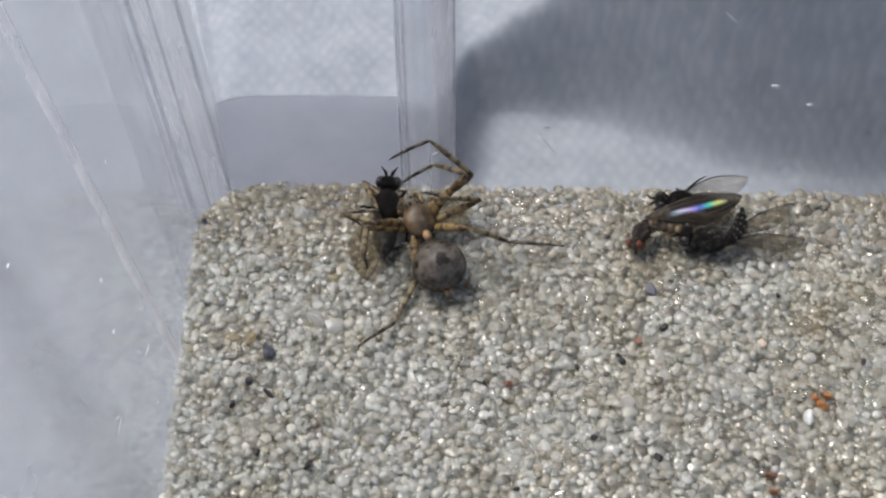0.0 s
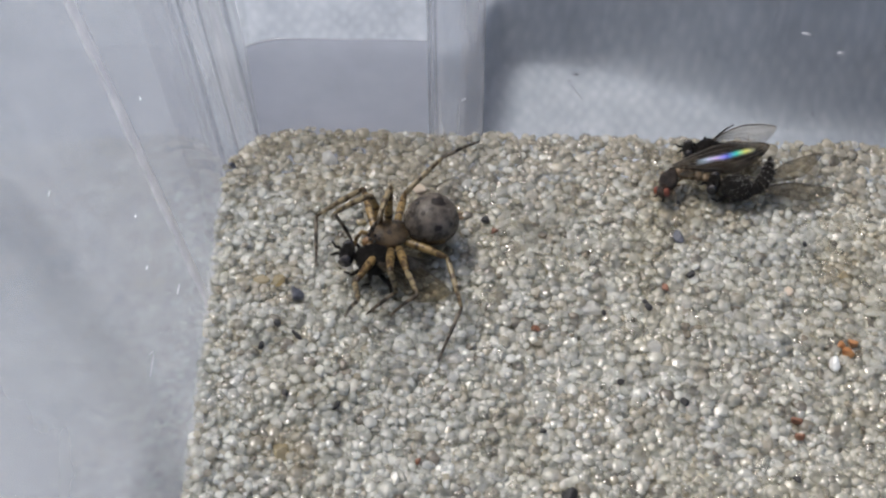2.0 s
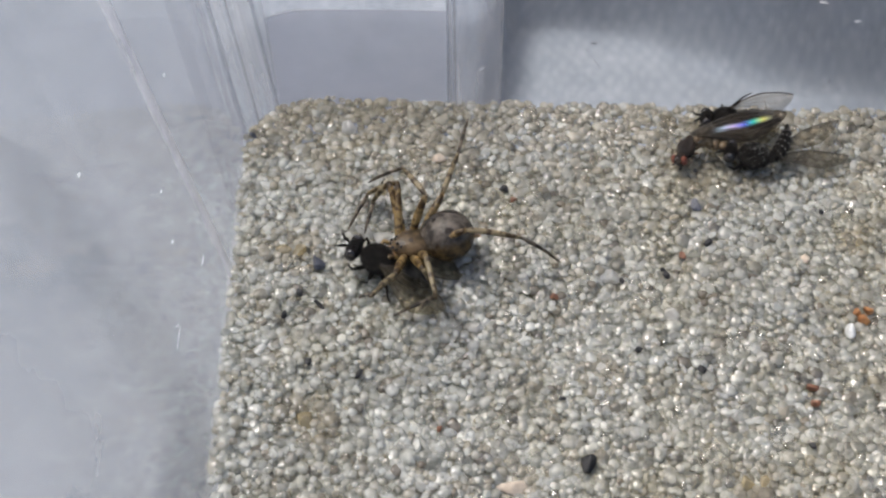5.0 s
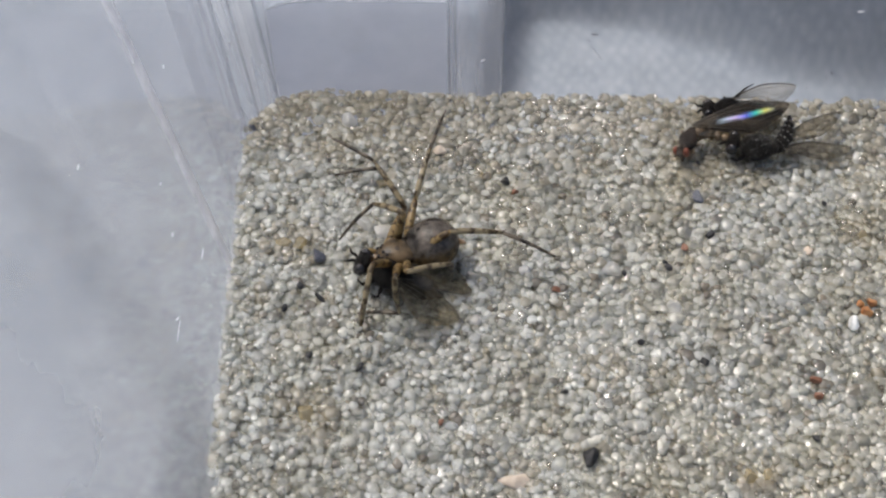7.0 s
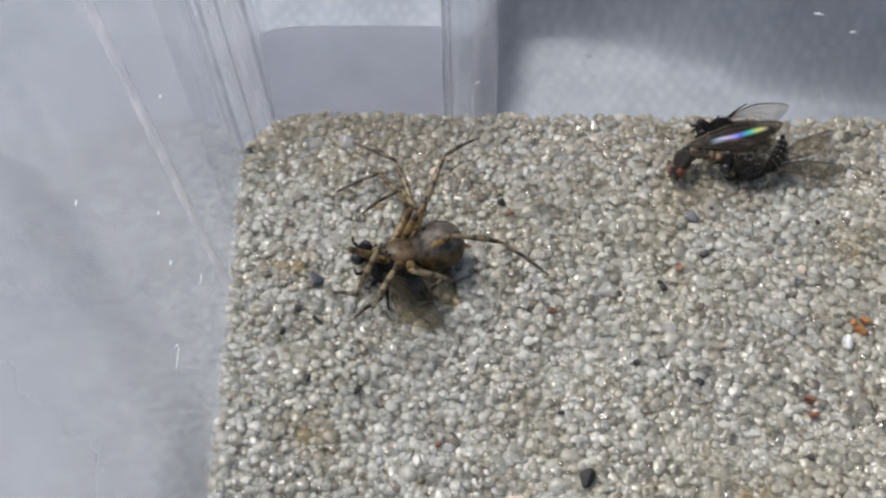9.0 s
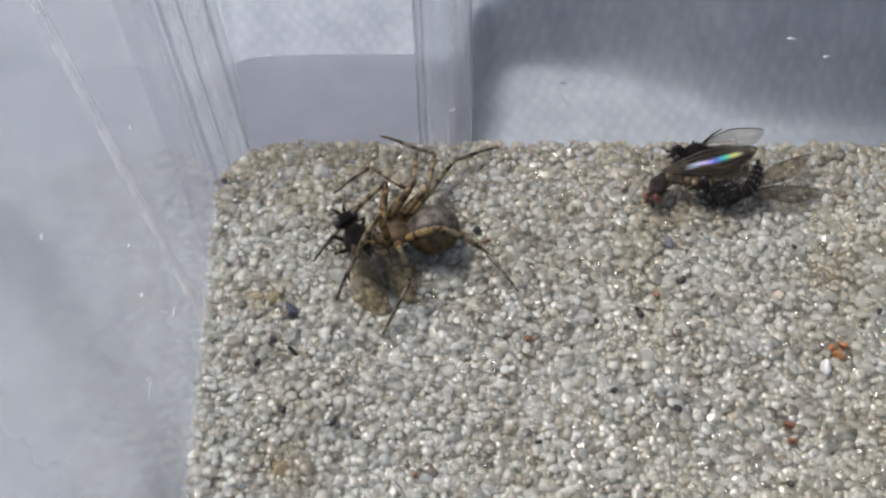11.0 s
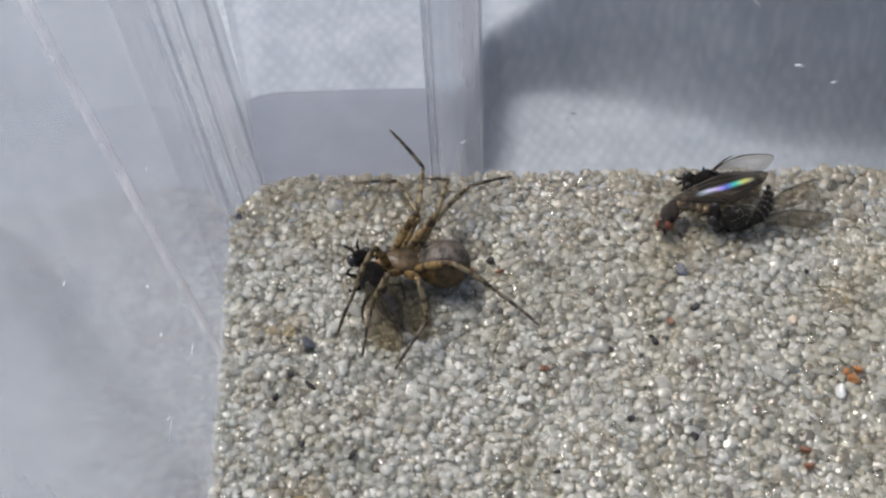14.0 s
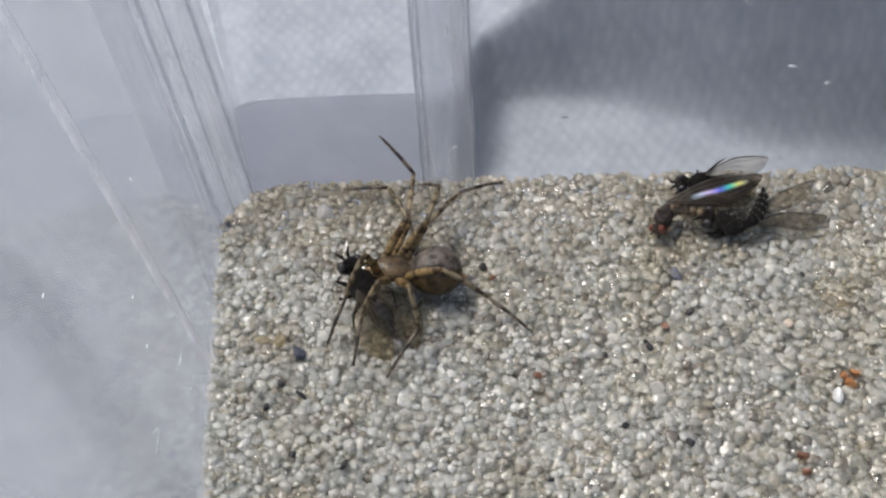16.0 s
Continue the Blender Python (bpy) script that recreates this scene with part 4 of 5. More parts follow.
# ---------------------------------------------------------------- specks and scuffs on the box walls
M_SPECK = coat("wall_speck", (0.05, 0.05, 0.06), (0.16, 0.16, 0.18), 5.0, 0.7)


def on_back(x, z):
    return Vector((x, yb(x) + LEAN * z - 0.012, z))


def on_side(y, z):
    return Vector((XL - LEAN * z + 0.012, y, z))


def mark(name, a, b, r, mat, label):
    bm = bmesh.new()
    mid = (a + b) / 2 + Vector((0, 0, 0.25 * r))
    tube(bm, [a, mid, b], [r * 0.5, r, r * 0.4], 6)
    return part(name, bm, mat, box_thing, label)


box_thing = bpy.data.objects["plastic_box"]
for x, z, dx, dz, r in ((2.33, 2.08, 0.17, -0.02, 0.018), (2.25, 1.87, 0.08, -0.03, 0.016), (2.32, 1.74, 0.36, -0.55, 0.006), (8.13, 0.96, 0.04, -0.05, 0.03), (7.66, 0.40, 0.04, 0, 0.025),
                        (8.04, 0.76, 0.05, 0.02, 0.026), (9.75, 2.08, 0.22, -0.05, 0.018), (6.5, 0.90, 0.05, 0, 0.02), (7.3, 1.60, 0.1, 0, 0.014)):
    mark("speck", on_back(x, z), on_back(x + dx, z + dz), r, M_SPECK, "tiny dark speck on the wall")
for x, z, dx, dz, r in ((7.36, 3.53, 0.22, -0.04, 0.035), (8.28, 2.94, 0.16, 0.02, 0.025), (6, 5.66, 0.3, -0.3, 0.012), (-0.25, 1.08, 0.12, 0.1, 0.03)):
    mark("scuff", on_back(x, z), on_back(x + dx, z + dz), r, M_SCUFF, "small pale scuff on the wall")
for y, z, dy, dz, r in ((-6.68, 3.17, 0.5, 0, 0.02), (-6.36, 3.44, 0.2, -0.2, 0.02), (-6.91, 9.35, 0.1, 0, 0.03), (-2.38, 6.21, 0.06, 0.05, 0.03), (-5.00, 4.34, 0.1, 0, 0.03), (-4.22, 2.20, 0.3, -0.05, 0.02), (-4.55, 5.43, 0.08, 0, 0.03)):
    mark("scuff", on_side(y, z), on_side(y + dy, z + dz), r * 0.4, M_SCUFF, "small pale scuff on the wall")



# ---------------------------------------------------------------- what moves
def along(a, b):
    """The pose that lays a limb's +x from a towards b, its bow upwards."""
    d = (b - a).normalized()
    y = Vector((0, 0, 1)).cross(d)
    y = y.normalized() if y.length > 1e-4 else Vector((0, 1, 0))
    z = d.cross(y)
    return Matrix(((d.x, y.x, z.x, a.x * MM), (d.y, y.y, z.y, a.y * MM), (d.z, y.z, z.z, a.z * MM), (0, 0, 0, 1)))


def step_leg(leg, rows):
    """Key a leg's three joints; rows: seconds, then knee, ankle and tip from the middle of the spider's shield."""
    k = int(leg[1])
    hip = Vector((HIPS[k][0], HIPS[k][1] * (1 if leg[0] == "L" else -1), HIPS[k][2]))
    tracks = ([], [], [])
    for t, *p in rows:
        a = hip
        for j in range(3):
            b = Vector(p[3 * j:3 * j + 3])
            b = a + (b - a).normalized() * SPANS[k][j]
            tracks[j].append((t, along(a, b)))
            a = b
    for joint, track in zip(spider_legs[leg], tracks):
        walk(joint, track)


def motions():
    # place, heading and roll of the spider
    walk(spider, [(t, pose(x * MM, y * MM, z * MM, 0, 0, h) @ pose(0, 0, 0, r, 0, 0)) for t, x, y, z, h, r in [
        (0, -0.555, 0.319, 0.72, 111.7, 0),
        (0.9, -0.61, -0.152, 0.72, 124.1, 0),
        (1.1, -0.487, -0.279, 0.72, 125, 0),
        (1.3, -1.636, -2.155, 0.72, 191.1, 0),
        (1.5, -1.744, -1.902, 0.72, 190.4, 0),
        (2, -1.839, -1.645, 0.72, 202.1, 5),
        (2.5, -1.47, -2.519, 0.72, 203.3, 5),
        (3, -1.722, -2.55, 0.72, 206.2, 8),
        (3.5, -1.962, -2.346, 0.72, 209.1, 12),
        (4, -2.055, -2.449, 0.72, 204.6, 14),
        (4.5, -1.743, -2.679, 0.72, 200, 14),
        (4.7, -1.743, -2.679, 0.72, 200, 14),
        (6.8, -2.083, -3.106, 0.72, 202.4, 14),
        (7, -2.083, -3.106, 0.72, 202.4, 14),
        (8, -2.101, -3.154, 0.72, 202.2, 14),
        (8.2, -2.101, -3.154, 0.72, 202.2, 14),
        (10.3, -1.643, -1.223, 0.72, 191.9, 16),
        (10.5, -1.643, -1.223, 0.72, 191.9, 16),
        (12.5, -1.679, -1.118, 0.72, 187.9, 16),
        (13.2, -1.679, -1.118, 0.72, 187.9, 16),
        (13.5, -1.692, -1.186, 0.72, 189.8, 16),
        (13.6, -1.692, -1.186, 0.72, 189.8, 16),
        (14, -1.729, -1.106, 0.72, 182.2, 16),
        (16, -1.729, -1.106, 0.72, 182.2, 16),
    ]])
    # the abdomen sinks and turns on its waist as the spider pulls at the fly
    walk(spider_belly, [(t, pose(-x * MM, 0.04 * k * MM, z * MM, 46 * k, 0, 0)) for t, x, z, k in [
        (0, 1.24, -0.16, 0), (1.1, 1.22, -0.16, 0), (1.3, 1, 0.06, 0), (1.5, 1, 0.06, 0), (3, 1, 0, 0.3), (4.5, 0.80, -0.06, 0.6), (4.7, 0.80, -0.06, 0.6), (6.8, 0.76, -0.10, 0.55), (8.2, 0.76, -0.10, 0.55), (10.3, 0.96, -0.14, 1), (16, 0.96, -0.14, 1)]])
    walk(prey, [(t, pose(x * MM, y * MM, z * MM, 0, 0, h) @ pose(0, 0, 0, 0, -13, 0)) for t, x, y, z, h in [
        (0, -1.33, 0.817, 0.55, 86.8),
        (0.9, -1.529, 0.287, 0.55, 96.1),
        (1.1, -1.56, 0.04, 0.55, 101.2),
        (1.3, -2.352, -2.472, 0.55, 194.6),
        (1.5, -2.168, -2.899, 0.55, 184.9),
        (2, -2.172, -2.237, 0.55, 173.9),
        (2.5, -1.793, -3.164, 0.55, 167),
        (3, -1.947, -3.335, 0.55, 174.4),
        (3.5, -2.616, -2.819, 0.55, 150),
        (4, -2.621, -2.76, 0.55, 150),
        (4.5, -2.512, -3.016, 0.55, 158),
        (4.7, -2.512, -3.016, 0.55, 158),
        (6.8, -2.291, -3.575, 0.55, 162),
        (7, -2.291, -3.575, 0.55, 162),
        (8, -2.317, -3.582, 0.55, 162),
        (8.2, -2.317, -3.582, 0.55, 162),
        (10.3, -2.376, -1.349, 0.55, 122),
        (10.5, -2.376, -1.349, 0.55, 122),
        (12.5, -2.399, -1.382, 0.55, 121),
        (13.2, -2.399, -1.382, 0.55, 121),
        (13.5, -2.326, -1.505, 0.55, 120),
        (13.6, -2.326, -1.505, 0.55, 120),
        (14, -2.401, -1.469, 0.55, 121),
        (16, -2.401, -1.469, 0.55, 121),
    ]])
    # one wing of the fly sticks out until the spider turns it over
    loose = [o for o in prey.children if o.name.startswith("wing")][1]
    walk(loose, [(t, pose(-0.05 * MM, -0.24 * MM, 0.24 * MM, 0, 0, 180 + sweep) @ pose(0, 0, 0, -6, 11, 0)) for t, sweep in ((0, 82), (1.1, 82), (1.3, 24), (3, 16), (4.7, 12), (10.3, 2), (16, 2))])
    step_leg("L1", [
        (0, 1.54, 0.83, 0.01, 0.27, 0.9, 0.48, 1, 1.5, -0.26),
        (0.9, 0.59, 1.08, 0.98, 1.61, 0.92, 0.11, 2.55, 1.08, -0.61),
        (1.1, 1.64, 0.51, -0.3, 0.86, 1.23, 0.54, 1.49, 1.27, -0.48),
        (1.3, 0.41, 1.23, 0.89, 0.85, 0.73, -0.28, 1.37, 1.64, 0.29),
        (1.5, 0.77, 1.44, 0.42, 1.22, 2.34, 1.31, 1.36, 2.04, 0.16),
        (2, 1.23, 1.19, 0.25, 1.45, 2.25, 1.06, 1.68, 1.77, -0.01),
        (2.5, 1.02, 1.31, 0.39, 1.1, 2.39, 1.21, 1.36, 1.91, 0.14),
        (3, 1.11, 1.13, 0.58, 1.38, 2.28, 1.24, 1.62, 1.72, 0.2),
        (3.5, 0.73, 1.26, 0.74, 1.06, 0.57, -0.37, 1.98, 1.15, 0.12),
        (4, 0.46, 1.22, 0.89, 1.54, 1.18, 0.08, 1.41, 0.3, -0.73),
        (4.5, 0.73, 1.37, 0.59, 1.47, 2.29, 1.24, 1.68, 1.49, 0.37),
        (4.7, 0.73, 1.37, 0.59, 1.47, 2.29, 1.24, 1.68, 1.49, 0.37),
        (6.8, 0.85, 1.02, 0.92, 1.43, 1.54, -0.18, 1.19, 0.54, -0.8),
        (7, 0.85, 1.02, 0.92, 1.43, 1.54, -0.18, 1.19, 0.54, -0.8),
        (8, 0.77, 1.07, 0.92, 1.46, 1.52, -0.15, 1.19, 0.55, -0.8),
        (8.2, 0.77, 1.07, 0.92, 1.46, 1.52, -0.15, 1.19, 0.55, -0.8),
        (10.3, -0.09, -0.68, 0.94, 0.94, -0.59, 0.08, 1.87, -0.11, -0.51),
        (10.5, -0.09, -0.68, 0.94, 0.94, -0.59, 0.08, 1.87, -0.11, -0.51),
        (12.5, -0.03, -0.99, 0.59, 1.03, -0.26, 0.19, 1.84, 0.29, -0.5),
        (13.2, -0.03, -0.99, 0.59, 1.03, -0.26, 0.19, 1.84, 0.29, -0.5),
        (13.5, 0.56, 0.6, 1.24, 1.12, 0.34, 0.04, 1.79, 1, -0.72),
        (13.6, 0.56, 0.6, 1.24, 1.12, 0.34, 0.04, 1.79, 1, -0.72),
        (14, 0.56, 0.79, 1.17, 1.11, 0.85, -0.07, 1.62, 1.38, -1.02),
        (16, 0.56, 0.79, 1.17, 1.11, 0.85, -0.07, 1.62, 1.38, -1.02),
    ])
    step_leg("L2", [
        (0, -0.31, 1.17, 0.86, 0.61, 1.71, 0.34, 0.8, 1.2, -0.61),
        (0.9, 0.02, 1.15, 0.96, 0.93, 1.72, 0.46, 0.99, 1.24, -0.53),
        (1.1, -0.09, 1.13, 0.95, 0.85, 1.42, 0.3, 1.39, 1.2, -0.63),
        (1.3, 0.16, 1.29, 0.83, 0.34, 0.98, -0.29, 1.32, 1.38, -0.6),
        (1.5, -0.13, 1.3, 0.79, 0.68, 1.73, 0.05, 1.06, 0.95, -0.62),
        (2, 0.48, 1.43, 0.57, 0.32, 1.19, -0.58, 1.2, 1.75, -0.22),
        (2.5, 0.36, 1.34, 0.74, 0.54, 2.49, 0.97, 1.02, 2.03, 0.09),
        (3, 0.56, 1.41, 0.55, 0.4, 1.12, -0.58, 1.17, 1.73, -0.09),
        (3.5, 0.49, 1.33, 0.7, 0.39, 0.99, -0.42, 1.41, 0.88, -0.81),
        (4, 0.41, 1.23, 0.85, 0.86, 1.63, -0.16, 1.08, 0.8, -0.84),
        (4.5, 0.14, 1.46, 0.62, -0.14, 1.31, -0.52, 0.88, 1.15, -0.91),
        (4.7, 0.14, 1.46, 0.62, -0.14, 1.31, -0.52, 0.88, 1.15, -0.91),
        (6.8, 0.47, 1.35, 0.69, 0.51, 1.31, -0.49, 1.29, 0.61, -0.81),
        (7, 0.47, 1.35, 0.69, 0.51, 1.31, -0.49, 1.29, 0.61, -0.81),
        (8, 0.42, 1.43, 0.59, 0.88, 2.43, 1.03, 1.22, 1.77, 0.22),
        (8.2, 0.42, 1.43, 0.59, 0.88, 2.43, 1.03, 1.22, 1.77, 0.22),
        (10.3, 0.29, 0.72, 1.17, 0.93, 0.81, 0.18, 1.56, 1.26, -0.61),
        (10.5, 0.29, 0.72, 1.17, 0.93, 0.81, 0.18, 1.56, 1.26, -0.61),
        (12.5, 0.25, 0.71, 1.17, 0.87, 0.84, 0.18, 1.41, 1.36, -0.63),
        (13.2, 0.25, 0.71, 1.17, 0.87, 0.84, 0.18, 1.41, 1.36, -0.63),
        (13.5, 0.44, 1.15, 0.9, 1.01, 1.73, 0.05, 1.39, 1.76, -0.98),
        (13.6, 0.44, 1.15, 0.9, 1.01, 1.73, 0.05, 1.39, 1.76, -0.98),
        (14, 0.29, 1.32, 0.78, 0.76, 1.24, -0.3, 1.02, 1.93, -1.11),
        (16, 0.29, 1.32, 0.78, 0.76, 1.24, -0.3, 1.02, 1.93, -1.11),
    ])
    step_leg("L3", [
        (0, -0.14, 1.34, 0.55, -1.05, 1.72, 0.9, -0.62, 1.53, -0.33),
        (0.9, 0.93, 0.78, -0.63, 0.35, 1.45, -0.07, -0.72, 1.88, 0.57),
        (1.1, -0.02, 1.29, 0.62, -0.48, 2, 1.24, -0.39, 1.76, -0.06),
        (1.3, -0.1, 1.18, 0.74, -0.1, 2.23, 0.7, 0.48, 1.53, -0.25),
        (1.5, -0.17, 1.42, 0.4, -0.58, 1.42, -0.56, 0.73, 1.25, -0.6),
        (2, 0.1, 1.42, 0.38, 0.19, 2.39, 0.77, 0.71, 1.91, -0.34),
        (2.5, -0.02, 1.35, 0.52, 0.13, 2.39, 0.65, 0.59, 1.81, -0.44),
        (3, 0.07, 1.45, 0.31, -0.24, 1.2, -0.66, 0.74, 1.92, -0.13),
        (3.5, 0.07, 1.37, 0.48, 0.44, 2.3, 0.81, 0.5, 1.62, -0.32),
        (4, -0.11, 1.38, 0.48, 0.17, 2.38, 0.62, 0.45, 1.54, -0.35),
        (4.5, -0.01, 1.22, 0.71, 0.21, 2.21, 0.44, 0.39, 1.45, -0.63),
        (4.7, -0.01, 1.22, 0.71, 0.21, 2.21, 0.44, 0.39, 1.45, -0.63),
        (6.8, 0.18, 1.26, 0.61, -0.84, 1.25, 0.38, -0.95, 0.67, -0.8),
        (7, 0.18, 1.26, 0.61, -0.84, 1.25, 0.38, -0.95, 0.67, -0.8),
        (8, 0.11, 1.28, 0.61, -0.91, 1.26, 0.36, -1.04, 0.63, -0.79),
        (8.2, 0.11, 1.28, 0.61, -0.91, 1.26, 0.36, -1.04, 0.63, -0.79),
        (10.3, -0.01, 1.3, 0.6, -0.15, 1.32, -0.44, 0.67, 2.02, -1.2),
        (10.5, -0.01, 1.3, 0.6, -0.15, 1.32, -0.44, 0.67, 2.02, -1.2),
        (12.5, -0.2, 1.32, 0.57, -0.29, 1.33, -0.47, 0.48, 2.1, -1.22),
        (13.2, -0.2, 1.32, 0.57, -0.29, 1.33, -0.47, 0.48, 2.1, -1.22),
        (13.5, -0.22, 1.35, 0.52, -0.29, 1.67, -0.48, 0.66, 2.28, -1.17),
        (13.6, -0.22, 1.35, 0.52, -0.29, 1.67, -0.48, 0.66, 2.28, -1.17),
        (14, -0.37, 1.3, 0.55, -0.51, 1.58, -0.46, 0.3, 2.33, -1.18),
        (16, -0.37, 1.3, 0.55, -0.51, 1.58, -0.46, 0.3, 2.33, -1.18),
    ])
    step_leg("L4", [
        (0, -1.19, 0.54, -0.6, -2.08, 1.42, -0.6, -2.65, 2.47, -0.1),
        (0.9, -1.21, 0.78, 0.01, -1.91, 1.8, 0.11, -1.2, 2.62, -0.61),
        (1.1, -1.18, 0.83, -0.15, -1.83, 1.87, 0.08, -1.05, 2.65, -0.61),
        (1.3, -1, 0.94, 0.31, -2.03, 1.59, 0.07, -2.75, 2.57, -0.4),
        (1.5, -1.16, 0.85, -0.18, -2.13, 1.63, -0.33, -2.9, 2.64, -0.6),
        (2, -0.98, 1.06, -0.11, -0.83, 2.27, -0.4, 0.06, 3.09, -0.88),
        (2.5, -0.99, 1.02, -0.33, -0.72, 2.1, 0.25, -0.28, 1.35, -0.72),
        (3, -1.33, 0.45, 0.04, -1.08, 1.68, 0.1, -0.13, 1.25, -0.67),
        (3.5, -1.31, 0.52, 0.02, -1.28, 1.76, -0.14, -0.38, 2.26, -0.93),
        (4, -1.31, 0.46, 0.11, -1.49, 1.66, -0.2, -0.64, 2.01, -1.12),
        (4.5, -1.24, 0.59, 0.53, -2.31, 1.07, 0.18, -3.08, 1.07, -0.88),
        (4.7, -1.24, 0.59, 0.53, -2.31, 1.07, 0.18, -3.08, 1.07, -0.88),
        (6.8, -1.22, 0.52, 0.63, -2.49, 0.64, 0.02, -3.37, 1.41, -0.56),
        (7, -1.22, 0.52, 0.63, -2.49, 0.64, 0.02, -3.37, 1.41, -0.56),
        (8, -1.21, 0.46, 0.67, -2.5, 0.54, 0.09, -3.31, 1.26, -0.62),
        (8.2, -1.21, 0.46, 0.67, -2.5, 0.54, 0.09, -3.31, 1.26, -0.62),
        (10.3, -1.24, 0.69, 0.45, -2.37, 0.71, -0.82, -2.57, 1.99, -0.89),
        (10.5, -1.24, 0.69, 0.45, -2.37, 0.71, -0.82, -2.57, 1.99, -0.89),
        (12.5, -1.23, 0.72, 0.45, -2.42, 0.79, -0.73, -2.81, 2.03, -0.83),
        (13.2, -1.23, 0.72, 0.45, -2.42, 0.79, -0.73, -2.81, 2.03, -0.83),
        (13.5, -1.23, 0.77, 0.45, -2.29, 1.06, -0.71, -2.96, 2.08, -1.16),
        (13.6, -1.23, 0.77, 0.45, -2.29, 1.06, -0.71, -2.96, 2.08, -1.16),
        (14, -1.24, 0.68, 0.45, -2.42, 0.85, -0.65, -3.31, 1.72, -1.05),
        (16, -1.24, 0.68, 0.45, -2.42, 0.85, -0.65, -3.31, 1.72, -1.05),
    ])
    step_leg("R1", [
        (0, 0.46, -1.53, 0.42, 1.23, -0.74, 1.21, 1.59, 0.14, 0.48),
        (0.6, 0.46, -1.53, 0.42, 1.23, -0.74, 1.21, 1.59, 0.14, 0.48),
        (0.9, -0.18, -1.31, 0.69, 1.1, -1.71, 0.6, 1.76, -0.8, 1.01),
        (1.1, -0.17, -1.17, 0.87, 1.18, -1.27, 0.91, 2.08, -0.58, 1.3),
        (1.3, 0.05, -1.38, 0.69, 0.88, -2, -0.17, 2.05, -1.97, -0.42),
        (1.5, 0.33, -1.39, 0.7, 1.41, -1.46, -0.11, 2.26, -0.77, -0.59),
        (2, 0.07, -1.63, -0.12, 1.37, -1.24, -0.1, 1.75, -0.21, -0.59),
        (2.5, -0.32, -1.51, 0.01, 0.97, -1.68, 0.38, 1.79, -2.08, -0.4),
        (3, -0.14, -0.54, 1.22, 0.63, -1.38, 0.49, 1.67, -1.27, -0.09),
        (3.5, 0.16, -1.17, 0.95, 1.22, -1.73, 0.33, 2.13, -1.29, -0.32),
        (4, -0.46, -1.22, 0.6, 0.38, -1.99, -0.13, 1.08, -1.02, -0.19),
        (4.5, -0.11, -1.25, 0.8, 0.5, -2.03, -0.12, 1.16, -1.03, -0.13),
        (4.7, -0.11, -1.25, 0.8, 0.5, -2.03, -0.12, 1.16, -1.03, -0.13),
        (6.8, -0.64, -1.32, -0.05, -0.35, -2.48, 0.58, 0.37, -3.4, 0.86),
        (7, -0.64, -1.32, -0.05, -0.35, -2.48, 0.58, 0.37, -3.4, 0.86),
        (8, -0.59, -1.35, 0.01, -0.44, -2.59, 0.52, 0.37, -3.42, 0.82),
        (8.2, -0.59, -1.35, 0.01, -0.44, -2.59, 0.52, 0.37, -3.42, 0.82),
        (10.3, -0.77, -0.71, 0.75, -1.06, -2.03, 0.69, -0.3, -2.95, 0.56),
        (10.5, -0.77, -0.71, 0.75, -1.06, -2.03, 0.69, -0.3, -2.95, 0.56),
        (12.5, -0.65, -0.49, 0.96, -0.85, -1.81, 0.8, -0.15, -2.78, 0.64),
        (13.2, -0.65, -0.49, 0.96, -0.85, -1.81, 0.8, -0.15, -2.78, 0.64),
        (13.5, -0.86, -0.7, 0.62, -1.41, -1.93, 0.73, -0.6, -2.64, 1.27),
        (13.6, -0.86, -0.7, 0.62, -1.41, -1.93, 0.73, -0.6, -2.64, 1.27),
        (14, -0.46, -0.51, 1.09, -0.65, -1.83, 1.27, 0.09, -2.43, 2),
        (16, -0.46, -0.51, 1.09, -0.65, -1.83, 1.27, 0.09, -2.43, 2),
    ])
